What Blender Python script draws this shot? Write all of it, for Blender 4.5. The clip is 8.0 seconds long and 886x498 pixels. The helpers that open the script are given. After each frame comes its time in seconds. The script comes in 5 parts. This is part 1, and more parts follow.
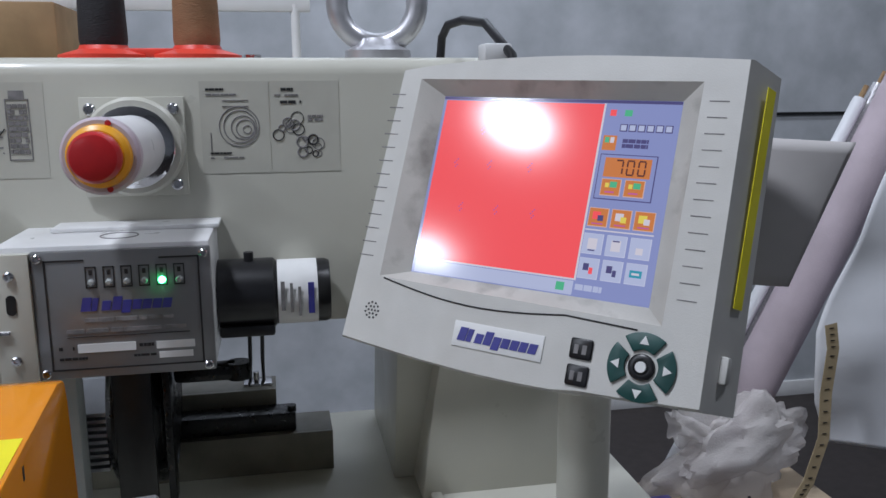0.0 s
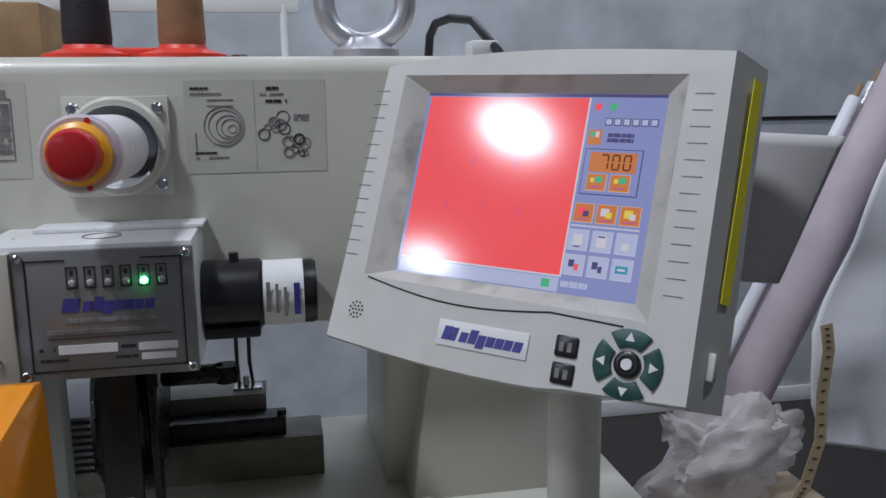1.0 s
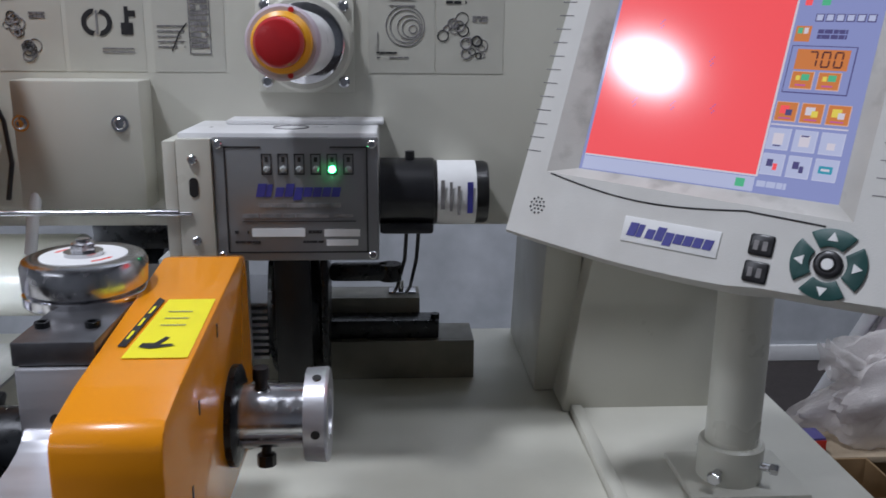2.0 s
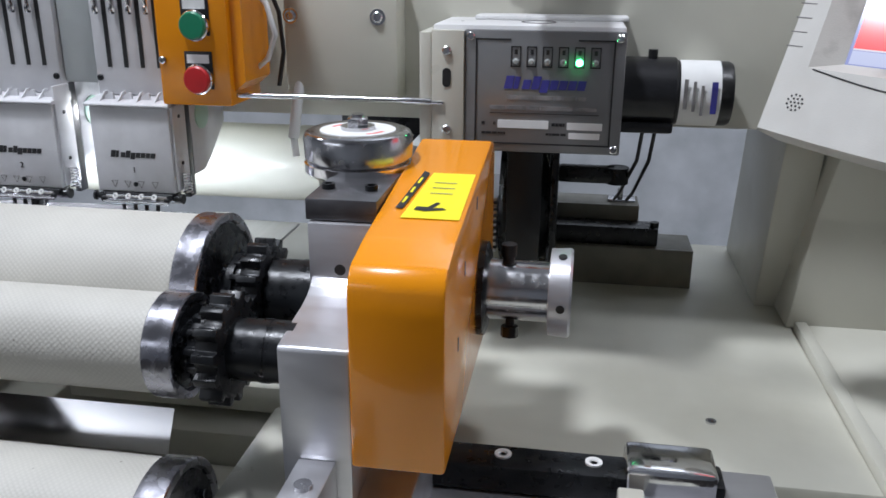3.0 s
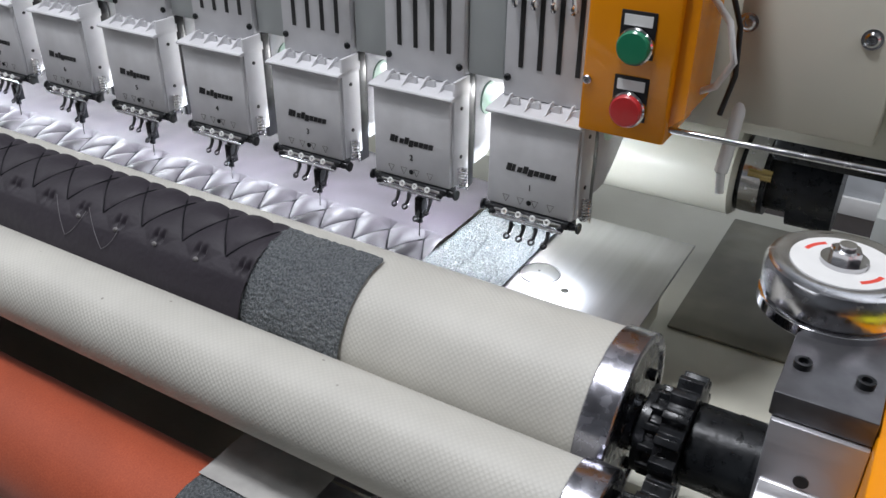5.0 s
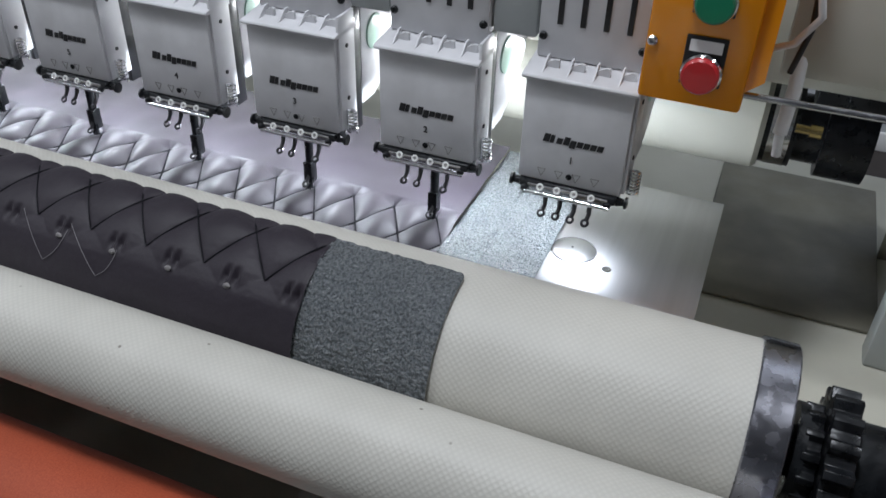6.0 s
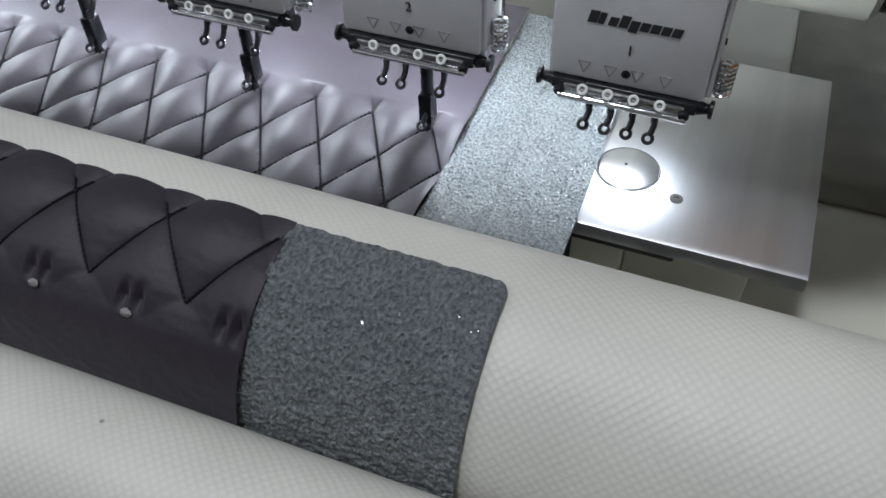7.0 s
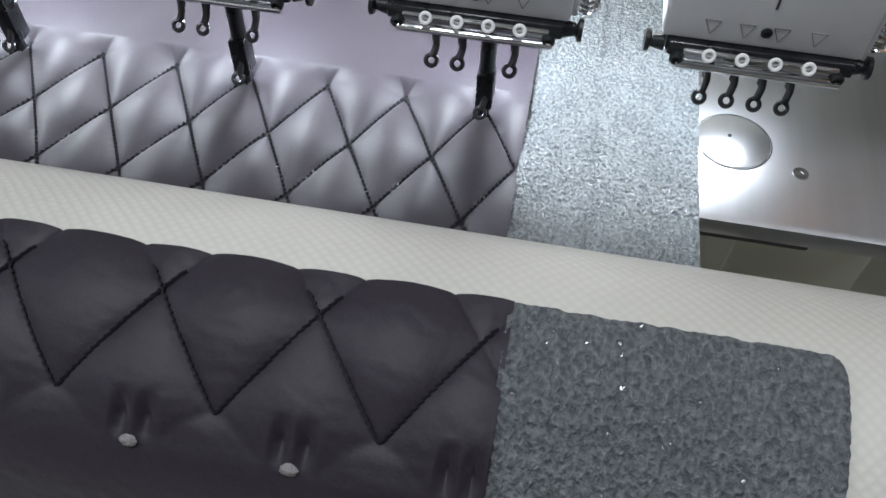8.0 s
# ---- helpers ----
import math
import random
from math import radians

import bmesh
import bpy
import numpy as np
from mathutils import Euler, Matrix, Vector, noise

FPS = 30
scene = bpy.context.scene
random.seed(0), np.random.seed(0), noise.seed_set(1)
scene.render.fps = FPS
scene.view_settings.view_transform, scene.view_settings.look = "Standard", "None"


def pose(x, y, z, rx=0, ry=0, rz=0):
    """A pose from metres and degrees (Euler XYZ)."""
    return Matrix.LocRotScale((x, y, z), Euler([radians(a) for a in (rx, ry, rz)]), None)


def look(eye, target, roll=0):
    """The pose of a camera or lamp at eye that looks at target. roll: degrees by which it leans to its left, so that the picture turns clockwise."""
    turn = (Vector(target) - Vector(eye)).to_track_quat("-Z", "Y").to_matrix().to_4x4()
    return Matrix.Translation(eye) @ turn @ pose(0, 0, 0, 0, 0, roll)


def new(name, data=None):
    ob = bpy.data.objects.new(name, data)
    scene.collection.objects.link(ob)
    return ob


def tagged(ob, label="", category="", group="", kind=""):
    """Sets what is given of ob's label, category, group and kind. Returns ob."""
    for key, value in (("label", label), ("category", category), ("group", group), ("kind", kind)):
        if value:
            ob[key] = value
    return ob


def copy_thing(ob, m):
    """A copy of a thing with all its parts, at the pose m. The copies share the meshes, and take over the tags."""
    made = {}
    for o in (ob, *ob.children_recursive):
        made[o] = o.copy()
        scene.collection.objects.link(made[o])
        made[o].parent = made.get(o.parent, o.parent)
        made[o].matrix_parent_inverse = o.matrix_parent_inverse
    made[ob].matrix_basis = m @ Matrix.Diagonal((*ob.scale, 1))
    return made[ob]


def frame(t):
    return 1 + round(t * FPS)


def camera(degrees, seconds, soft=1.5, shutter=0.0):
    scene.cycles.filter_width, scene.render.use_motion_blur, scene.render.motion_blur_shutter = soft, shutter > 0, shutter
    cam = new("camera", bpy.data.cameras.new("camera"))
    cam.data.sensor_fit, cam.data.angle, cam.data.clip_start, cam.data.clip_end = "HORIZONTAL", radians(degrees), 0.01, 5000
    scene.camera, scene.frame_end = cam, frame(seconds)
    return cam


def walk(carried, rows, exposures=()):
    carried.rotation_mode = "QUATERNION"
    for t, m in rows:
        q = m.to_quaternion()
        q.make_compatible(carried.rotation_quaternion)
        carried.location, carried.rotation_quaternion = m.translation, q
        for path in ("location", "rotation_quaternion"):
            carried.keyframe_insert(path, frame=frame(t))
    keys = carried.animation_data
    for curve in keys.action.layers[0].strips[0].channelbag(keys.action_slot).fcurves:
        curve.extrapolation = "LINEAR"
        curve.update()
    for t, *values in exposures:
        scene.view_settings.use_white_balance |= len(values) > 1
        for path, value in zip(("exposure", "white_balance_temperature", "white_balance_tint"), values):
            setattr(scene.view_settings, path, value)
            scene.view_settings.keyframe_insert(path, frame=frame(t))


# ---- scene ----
cam = camera(55.45, 8.0, shutter=0.12)
PATH = [
    (0, (0.568, -0.765, 1.188), (0.945, 1.164, 0.814), -0.4),
    (0.5, (0.577, -0.752, 1.18), (0.98, 1.176, 0.834), -0.5),
    (1, (0.584, -0.759, 1.177), (0.957, 1.174, 0.823), -0.7),
    (1.5, (0.568, -0.759, 1.168), (0.83, 1.182, 0.762), -0.7),
    (2, (0.519, -0.771, 1.141), (0.633, 1.165, 0.652), 0.5),
    (2.2, (0.494, -0.785, 1.128), (0.533, 1.146, 0.61), 0.8),
    (3.3, (0.4521, -0.8119, 1.1113), (0.2618, 0.1068, 0.7654), 0.50),
    (3.5, (0.436, -0.8088, 1.1131), (0.2313, 0.1023, 0.7554), 0.85),
    (4, (0.3894, -0.79, 1.1217), (0.108, 0.0916, 0.7428), 0.23),
    (4.5, (0.3536, -0.6761, 1.1556), (-0.0676, 0.1209, 0.7227), 0.76),
    (4.7, (0.3364, -0.6617, 1.2209), (-0.1212, 0.0943, 0.7528), 0.52),
    (5.8, (0.1469, -0.6182, 1.2578), (-0.1746, 0.1487, 0.7024), 2.39),
    (6, (0.1267, -0.6069, 1.2437), (-0.1697, 0.1495, 0.6606), 1.77),
    (6.5, (0.0845, -0.4897, 1.2229), (-0.2114, 0.1839, 0.5456), -0.72),
    (7, (0.0459, -0.3968, 1.1723), (-0.2014, 0.2207, 0.4256), -1.43),
    (7.2, (0.0137, -0.3608, 1.1521), (-0.1728, 0.2494, 0.3822), -0.81),
    (7.5, (-0.0633, -0.3122, 1.1331), (-0.1719, 0.2823, 0.3363), 0.16),
    (8, (-0.093, -0.3228, 1.1227), (-0.1826, 0.2687, 0.3213), 2.08),
]
EXPOSURES = [(0, -0.34, 6270, 15), (1.5, -0.48, 6300, 16), (2.2, -0.25, 6350, 17),
             (3.3, 0.13, 6480, 14), (4.1, 0.05, 6600, 15), (4.7, -0.17, 6820, 15),
             (5.8, -0.47, 6600, 13), (6.6, -0.66, 6530, 12), (7.3, -0.58, 6600, 11),
             (8.0, -0.43, 6640, 12)]
walk(cam, [(t, look(eye, target, roll)) for t, eye, target, roll in PATH], EXPOSURES)

# ---- light ----
world = bpy.data.worlds.new("workshop_air")
scene.world = world
world.use_nodes = True
world.node_tree.nodes["Background"].inputs[0].default_value = (0.75, 0.88, 1.0, 1)
world.node_tree.nodes["Background"].inputs[1].default_value = 0.012


def area_lamp(name, eye, target, power, size, size_y=None, colour=(1, 1, 1), shape=None):
    data = bpy.data.lights.new(name, "AREA")
    data.energy, data.color = power, colour
    data.shape = shape or ("RECTANGLE" if size_y else "SQUARE")
    data.size = size
    if size_y:
        data.size_y = size_y
    ob = new(name, data)
    ob.matrix_world = look(eye, target)
    return ob


# a row of high-bay workshop lamps, two of which glint in the screen, and two added fills
COOL = (0.86, 0.93, 1.0)
area_lamp("bay_light", (-2.33, -0.89, 3.2), (-2.0, -0.8, 0), 30, 0.36, colour=COOL, shape="DISK")
area_lamp("bay_light", (-4.43, -1.13, 3.2), (-4.2, -1.1, 0), 30, 0.36, colour=COOL, shape="DISK")
area_lamp("bay_light", (-0.36, -0.52, 3.2), (-0.3, -0.45, 0), 54, 0.30, colour=COOL, shape="DISK")
area_lamp("bay_light", (1.87, -0.34, 3.2), (1.8, -0.3, 0), 22, 0.36, colour=COOL, shape="DISK")
# added unseen lamp, placed to glint in the deflector and lift the fronts
area_lamp("tube_light", (-3.1, -4.2, 2.62), (-0.8, -0.3, 0.8), 19, 4.2, 0.6, COOL)
# added unseen lamp that washes the back wall
area_lamp("tube_light", (1.3, 1.2, 3.3), (1.3, 2.06, 2.85), 60, 2.0, 0.25, COOL)
# sewing lights: a strip behind the heads and one small lamp behind each needle
area_lamp("sewing_light", (-0.83, 0.122, 0.945), (-0.83, 0.07, 0.86), 10, 1.68, 0.014, (0.92, 0.97, 1.0))
for k in range(13):
    bulb = bpy.data.lights.new("needle_light", "POINT")
    bulb.energy, bulb.color, bulb.shadow_soft_size = 0.95 if k == 0 else 1.5, (0.80, 0.91, 1.0), 0.005
    new("needle_light", bulb).location = (0.0075 - 0.131 * k, 0.032, 0.866)


# ---- mesh helpers ----
def box(x0, x1, y0, y1, z0, z1, bevel=0.0, seg=2):
    bm = bmesh.new()
    bmesh.ops.create_cube(bm, size=1)
    for v in bm.verts:
        v.co = Vector(((x0 + x1) / 2 + v.co.x * (x1 - x0), (y0 + y1) / 2 + v.co.y * (y1 - y0), (z0 + z1) / 2 + v.co.z * (z1 - z0)))
    if bevel:
        bmesh.ops.bevel(bm, geom=bm.edges[:] + bm.verts[:], offset=bevel, segments=seg, affect="EDGES", profile=0.5)
    return bm


def lathe(profile, origin, axis, seg=32, cap=True, turn=0.0):
    """A solid of revolution: profile is (distance along the axis, radius)."""
    bm = bmesh.new()
    a = Vector(axis).normalized()
    u = a.orthogonal().normalized()
    w = a.cross(u)
    rings = []
    for d, r in profile:
        rings.append([bm.verts.new(Vector(origin) + a * d + (u * math.cos(turn + 2 * math.pi * k / seg) + w * math.sin(turn + 2 * math.pi * k / seg)) * r) for k in range(seg)])
    for p, q in zip(rings, rings[1:]):
        for k in range(seg):
            bm.faces.new((p[k], p[(k + 1) % seg], q[(k + 1) % seg], q[k]))
    if cap:
        bm.faces.new(rings[0][::-1])
        bm.faces.new(rings[-1])
    bmesh.ops.recalc_face_normals(bm, faces=bm.faces)
    return bm


def rod(p, q, r, seg=16, r2=None):
    p, q = Vector(p), Vector(q)
    return lathe([(0, r), ((q - p).length, r if r2 is None else r2)], p, q - p, seg)


def pipe(points, r, seg=10):
    """A bent round bar through points."""
    bm = bmesh.new()
    pts = [Vector(p) for p in points]
    rings, u = [], None
    for i, p in enumerate(pts):
        d = (pts[min(i + 1, len(pts) - 1)] - pts[max(i - 1, 0)]).normalized()
        u = d.orthogonal().normalized() if u is None else (u - d * u.dot(d)).normalized()
        w = d.cross(u)
        rings.append([bm.verts.new(p + (u * math.cos(2 * math.pi * k / seg) + w * math.sin(2 * math.pi * k / seg)) * r) for k in range(seg)])
    for p, q in zip(rings, rings[1:]):
        for k in range(seg):
            bm.faces.new((p[k], p[(k + 1) % seg], q[(k + 1) % seg], q[k]))
    bm.faces.new(rings[0][::-1])
    bm.faces.new(rings[-1])
    bmesh.ops.recalc_face_normals(bm, faces=bm.faces)
    return bm


def torus(origin, axis, big, small, seg=32, ring=12, arc=2 * math.pi):
    bm = bmesh.new()
    a = Vector(axis).normalized()
    u = a.orthogonal().normalized()
    w = a.cross(u)
    rows = []
    for k in range(seg):
        t = arc * k / seg
        d = u * math.cos(t) + w * math.sin(t)
        rows.append([bm.verts.new(Vector(origin) + d * (big + small * math.cos(2 * math.pi * j / ring)) + a * small * math.sin(2 * math.pi * j / ring)) for j in range(ring)])
    for k in range(seg):
        p, q = rows[k], rows[(k + 1) % seg]
        for j in range(ring):
            bm.faces.new((p[j], q[j], q[(j + 1) % ring], p[(j + 1) % ring]))
    bmesh.ops.recalc_face_normals(bm, faces=bm.faces)
    return bm


def prism(outline, depth, place=None, bevel=0.0):
    """An outline in local (x, z), extruded from y = 0 to y = depth."""
    bm = bmesh.new()
    low = [bm.verts.new((x, 0, z)) for x, z in outline]
    high = [bm.verts.new((x, depth, z)) for x, z in outline]
    bm.faces.new(low)
    bm.faces.new(high[::-1])
    n = len(outline)
    for k in range(n):
        bm.faces.new((low[k], high[k], high[(k + 1) % n], low[(k + 1) % n]))
    bmesh.ops.recalc_face_normals(bm, faces=bm.faces)
    if bevel:
        bmesh.ops.bevel(bm, geom=bm.edges[:] + bm.verts[:], offset=bevel, segments=2, affect="EDGES", profile=0.5)
    if place is not None:
        bm.transform(place)
    return bm


def side_prism(outline, x0, x1, bevel=0.0):
    """An outline in (y, z), extruded along x."""
    return prism([(-y, z) for y, z in outline], x1 - x0, Matrix(((0, 1, 0, x0), (-1, 0, 0, 0), (0, 0, 1, 0), (0, 0, 0, 1))), bevel)


def disc_outline(x, z, r, n=24, a0=0.0, a1=2 * math.pi):
    return [(x + r * math.cos(a0 + (a1 - a0) * k / n), z + r * math.sin(a0 + (a1 - a0) * k / n)) for k in range(n)]


def grid(nx, ny, at):
    """A sheet: at(i / nx, j / ny) gives each place."""
    bm = bmesh.new()
    vs = [[bm.verts.new(at(i / nx, j / ny)) for i in range(nx + 1)] for j in range(ny + 1)]
    for j in range(ny):
        for i in range(nx):
            bm.faces.new((vs[j][i], vs[j][i + 1], vs[j + 1][i + 1], vs[j + 1][i]))
    return bm


def joined(bms):
    if isinstance(bms, bmesh.types.BMesh):
        return bms
    out = bmesh.new()
    for b in bms:
        me = bpy.data.meshes.new("piece")
        b.to_mesh(me)
        b.free()
        out.from_mesh(me)
        bpy.data.meshes.remove(me)
    return out


def mesh_of(name, bms, material, sharp=38):
    bm = joined(bms)
    me = bpy.data.meshes.new(name)
    bm.to_mesh(me)
    bm.free()
    me.materials.append(material)
    for p in me.polygons:
        p.use_smooth = True
    me.set_sharp_from_angle(angle=radians(sharp))
    return me


def part(name, bms, material, parent, label="", sharp=38):
    """One mesh object under a thing or a part."""
    ob = new(name, mesh_of(name, bms, material, sharp))
    ob.parent = parent
    if label:
        ob["label"] = label
    return ob


def thing(name, label, category, place=None, group="", kind=""):
    """An empty that carries the parts of one thing."""
    ob = new(name)
    ob.empty_display_size = 0.05
    if place is not None:
        ob.matrix_world = place
    return tagged(ob, label, category, group, kind)


def solid(name, bms, material, label, category, group="", kind="", sharp=38):
    """A thing of one mesh."""
    return tagged(new(name, mesh_of(name, bms, material, sharp)), label, category, group, kind)


def lettering(name, text, size, material, parent, place, label="", thick=0.0003):
    data = bpy.data.curves.new(name, "FONT")
    data.body, data.size, data.extrude = text, size, thick
    data.align_x, data.align_y = "CENTER", "CENTER"
    tmp = bpy.data.objects.new(name, data)
    scene.collection.objects.link(tmp)
    bpy.context.view_layer.update()
    me = bpy.data.meshes.new_from_object(tmp)
    bpy.data.objects.remove(tmp)
    me.materials.clear()
    me.materials.append(material)
    ob = new(name, me)
    ob.parent = parent
    ob.matrix_local = place
    if label:
        ob["label"] = label
    return ob


FACE = Matrix.Rotation(radians(90), 4, "X")  # turns lettering to face -y


def bolt(x, y, z, r=0.004, h=0.003, axis=(0, -1, 0)):
    """A pan-head screw with a dished middle, standing on y and facing along the axis."""
    return lathe([(-0.001, r), (h * 0.6, r), (h, r * 0.7), (h, r * 0.42), (h * 0.5, r * 0.40)], (x, y, z), axis, 14)


def hex_bolt(x, y, z, r, h, axis):
    return lathe([(0, r), (h * 0.85, r), (h, r * 0.85)], (x, y, z), axis, 6)


# ---- materials ----
def material(name, colour, rough=0.5, metal=0.0, vary=0.06, scale=30.0, bump=0.0, bump_scale=200.0, stain=0.0, stain_scale=6.0, stain_colour=None, coat=0.0, spec=0.5, stretch=None, glow=0.0, random_tint=0.0, sheen=0.0):
    m = bpy.data.materials.new(name)
    m.use_nodes = True
    nt = m.node_tree
    b = nt.nodes["Principled BSDF"]
    b.inputs["Roughness"].default_value, b.inputs["Metallic"].default_value = rough, metal
    b.inputs["Coat Weight"].default_value = coat
    b.inputs["Specular IOR Level"].default_value = spec
    b.inputs["Sheen Weight"].default_value = sheen
    co = nt.nodes.new("ShaderNodeTexCoord").outputs["Object"]
    if stretch:
        mp = nt.nodes.new("ShaderNodeMapping")
        mp.inputs["Scale"].default_value = stretch
        nt.links.new(co, mp.inputs["Vector"])
        co = mp.outputs["Vector"]

    def noise_at(s, detail=4.0):
        n = nt.nodes.new("ShaderNodeTexNoise")
        n.inputs["Scale"].default_value, n.inputs["Detail"].default_value = s, detail
        nt.links.new(co, n.inputs["Vector"])
        return n.outputs["Fac"]

    def mixed(fac, a, c):
        mx = nt.nodes.new("ShaderNodeMix")
        mx.data_type = "RGBA"
        for socket, value in ((mx.inputs[0], fac), (mx.inputs[6], a), (mx.inputs[7], c)):
            if isinstance(value, (tuple, float)):
                socket.default_value = value
            else:
                nt.links.new(value, socket)
        return mx.outputs[2]

    def ramp(fac, lo, hi):
        r = nt.nodes.new("ShaderNodeMapRange")
        r.inputs[1].default_value, r.inputs[2].default_value = lo, hi
        nt.links.new(fac, r.inputs[0])
        return r.outputs[0]

    c = (*colour, 1.0)
    dark = tuple(v * (1 - vary * 1.5) for v in colour) + (1.0,)
    light = tuple(min(1.0, v * (1 + vary)) for v in colour) + (1.0,)
    out = mixed(ramp(noise_at(scale), 0.3, 0.7), dark, light) if vary else c
    if stain:
        s = stain_colour or tuple(v * 0.55 for v in colour)
        f = nt.nodes.new("ShaderNodeMath")
        f.operation = "MULTIPLY"
        f.inputs[1].default_value = stain
        nt.links.new(ramp(noise_at(stain_scale, 7.0), 0.52, 0.74), f.inputs[0])
        out = mixed(f.outputs[0], out, (*s, 1.0))
        rr = nt.nodes.new("ShaderNodeMapRange")
        rr.inputs[1].default_value, rr.inputs[2].default_value = 0.3, 0.7
        rr.inputs[3].default_value, rr.inputs[4].default_value = max(0.02, rough - 0.08), min(1.0, rough + 0.12)
        nt.links.new(noise_at(stain_scale * 3), rr.inputs[0])
        nt.links.new(rr.outputs[0], b.inputs["Roughness"])
    if random_tint:
        oi = nt.nodes.new("ShaderNodeObjectInfo")
        hs = nt.nodes.new("ShaderNodeHueSaturation")
        v = nt.nodes.new("ShaderNodeMapRange")
        v.inputs[3].default_value, v.inputs[4].default_value = 1 - random_tint, 1 + random_tint
        nt.links.new(oi.outputs["Random"], v.inputs[0])
        nt.links.new(v.outputs[0], hs.inputs["Value"])
        nt.links.new(out, hs.inputs["Color"])
        out = hs.outputs[0]
    if isinstance(out, tuple):
        b.inputs["Base Color"].default_value = out
    else:
        nt.links.new(out, b.inputs["Base Color"])
    if glow:
        b.inputs["Emission Color"].default_value = c
        b.inputs["Emission Strength"].default_value = glow
    if bump:
        bp = nt.nodes.new("ShaderNodeBump")
        bp.inputs["Strength"].default_value, bp.inputs["Distance"].default_value = min(1.0, bump), 0.002
        nt.links.new(noise_at(bump_scale, 3.0), bp.inputs["Height"])
        nt.links.new(bp.outputs["Normal"], b.inputs["Normal"])
    return m


CREAM = material("cream_machine_enamel", (0.57, 0.56, 0.487), 0.34, vary=0.03, scale=9, bump=0.05, bump_scale=90, stain=0.30, stain_scale=5, stain_colour=(0.46, 0.44, 0.37), coat=0.15)
TABLE = material("greasy_cream_bed_enamel", (0.60, 0.59, 0.51), 0.42, vary=0.05, scale=7, bump=0.06, bump_scale=60, stain=0.4, stain_scale=4, stain_colour=(0.34, 0.32, 0.25))
# grease and the shade under the beam, put into one dark colour
GREASE_SHADE = material("greasy_enamel_with_shade", (0.20, 0.187, 0.145), 0.4, vary=0.25, scale=12, stain=0.5, stain_scale=9)
PANEL = material("warm_grey_plastic", (0.60, 0.59, 0.56), 0.48, vary=0.03, scale=25, bump=0.10, bump_scale=900, stain=0.25, stain_scale=14, stain_colour=(0.42, 0.40, 0.36))
GRIME = material("grimy_grey_plastic", (0.50, 0.485, 0.45), 0.6, vary=0.07, scale=20, bump=0.1, bump_scale=700, stain=0.75, stain_scale=24, stain_colour=(0.15, 0.135, 0.12))
WHITE = material("white_enamel", (0.74, 0.74, 0.74), 0.35, vary=0.03, scale=20, stain=0.18, stain_scale=12, stain_colour=(0.5, 0.5, 0.48), coat=0.1)
HEADW = material("pale_grey_cast_cover", (0.64, 0.64, 0.66), 0.42, vary=0.05, scale=35, bump=0.06, bump_scale=400, stain=0.30, stain_scale=24, stain_colour=(0.46, 0.45, 0.45), random_tint=0.03)
HEADG = material("blue_grey_cover", (0.46, 0.49, 0.49), 0.4, vary=0.04, scale=20, stain=0.2, stain_scale=14)
ALU = material("brushed_aluminium", (0.62, 0.62, 0.65), 0.36, 0.75, vary=0.06, scale=40, bump=0.06, bump_scale=260, stain=0.2, stain_scale=20, stretch=(0.25, 1, 1))
STEEL = material("bright_steel", (0.60, 0.60, 0.62), 0.17, 1.0, vary=0.08, scale=60, stain=0.25, stain_scale=40, stain_colour=(0.30, 0.29, 0.28))
PLATE = material("brushed_stainless_plate", (0.50, 0.50, 0.515), 0.33, 1.0, vary=0.05, scale=90, bump=0.02, bump_scale=700, stretch=(1, 0.04, 1))
CHROME = material("chromed_steel", (0.74, 0.74, 0.76), 0.08, 1.0, vary=0.04, scale=50, stain=0.12, stain_scale=60, stain_colour=(0.4, 0.4, 0.42))
BLACKM = material("oiled_black_steel", (0.010, 0.011, 0.013), 0.30, 0.2, vary=0.3, scale=60, bump=0.15, bump_scale=150, stain=0.5, stain_scale=40, stain_colour=(0.028, 0.032, 0.036), spec=0.4)
# near-black for small dark parts; in holes and slots it stands for shade
DARK = material("dark_parts_and_recess_shade", (0.014, 0.014, 0.015), 0.6, vary=0.3, scale=40)
BLACKP = material("black_plastic", (0.012, 0.012, 0.014), 0.32, vary=0.2, scale=60, bump=0.05, bump_scale=500)
ORANGE = material("orange_enamel", (0.86, 0.295, 0.004), 0.24, vary=0.015, scale=5, bump=0.02, bump_scale=40, coat=0.35)
YELLOW = material("yellow_sticker", (0.90, 0.80, 0.02), 0.4, vary=0.03, scale=40)
INK = material("black_print", (0.02, 0.02, 0.022), 0.5, vary=0.1, scale=80)
BLUEINK = material("blue_print", (0.05, 0.05, 0.28), 0.4, vary=0.1, scale=80)
GREYINK = material("faded_grey_print", (0.22, 0.21, 0.21), 0.6, vary=0.25, scale=90)
RED = material("red_plastic", (0.50, 0.016, 0.02), 0.34, vary=0.05, scale=60, coat=0.2)
REDP = material("red_polythene", (0.78, 0.06, 0.035), 0.4, vary=0.05, scale=40)
AMBER = material("yellow_plastic_ring", (0.88, 0.42, 0.02), 0.36, vary=0.04, scale=60)
LILAC = material("pale_plastic_ring", (0.55, 0.47, 0.52), 0.4, vary=0.05, scale=60)
GREEN = material("green_plastic", (0.008, 0.20, 0.10), 0.3, vary=0.05, scale=60, coat=0.3)
TEAL = material("dark_green_key", (0.012, 0.065, 0.06), 0.4, vary=0.12, scale=80)
PAPER = material("white_paper", (0.76, 0.76, 0.75), 0.7, vary=0.03, scale=50)
STICK = material("aged_clear_sticker", (0.555, 0.545, 0.478), 0.26, vary=0.03, scale=30)
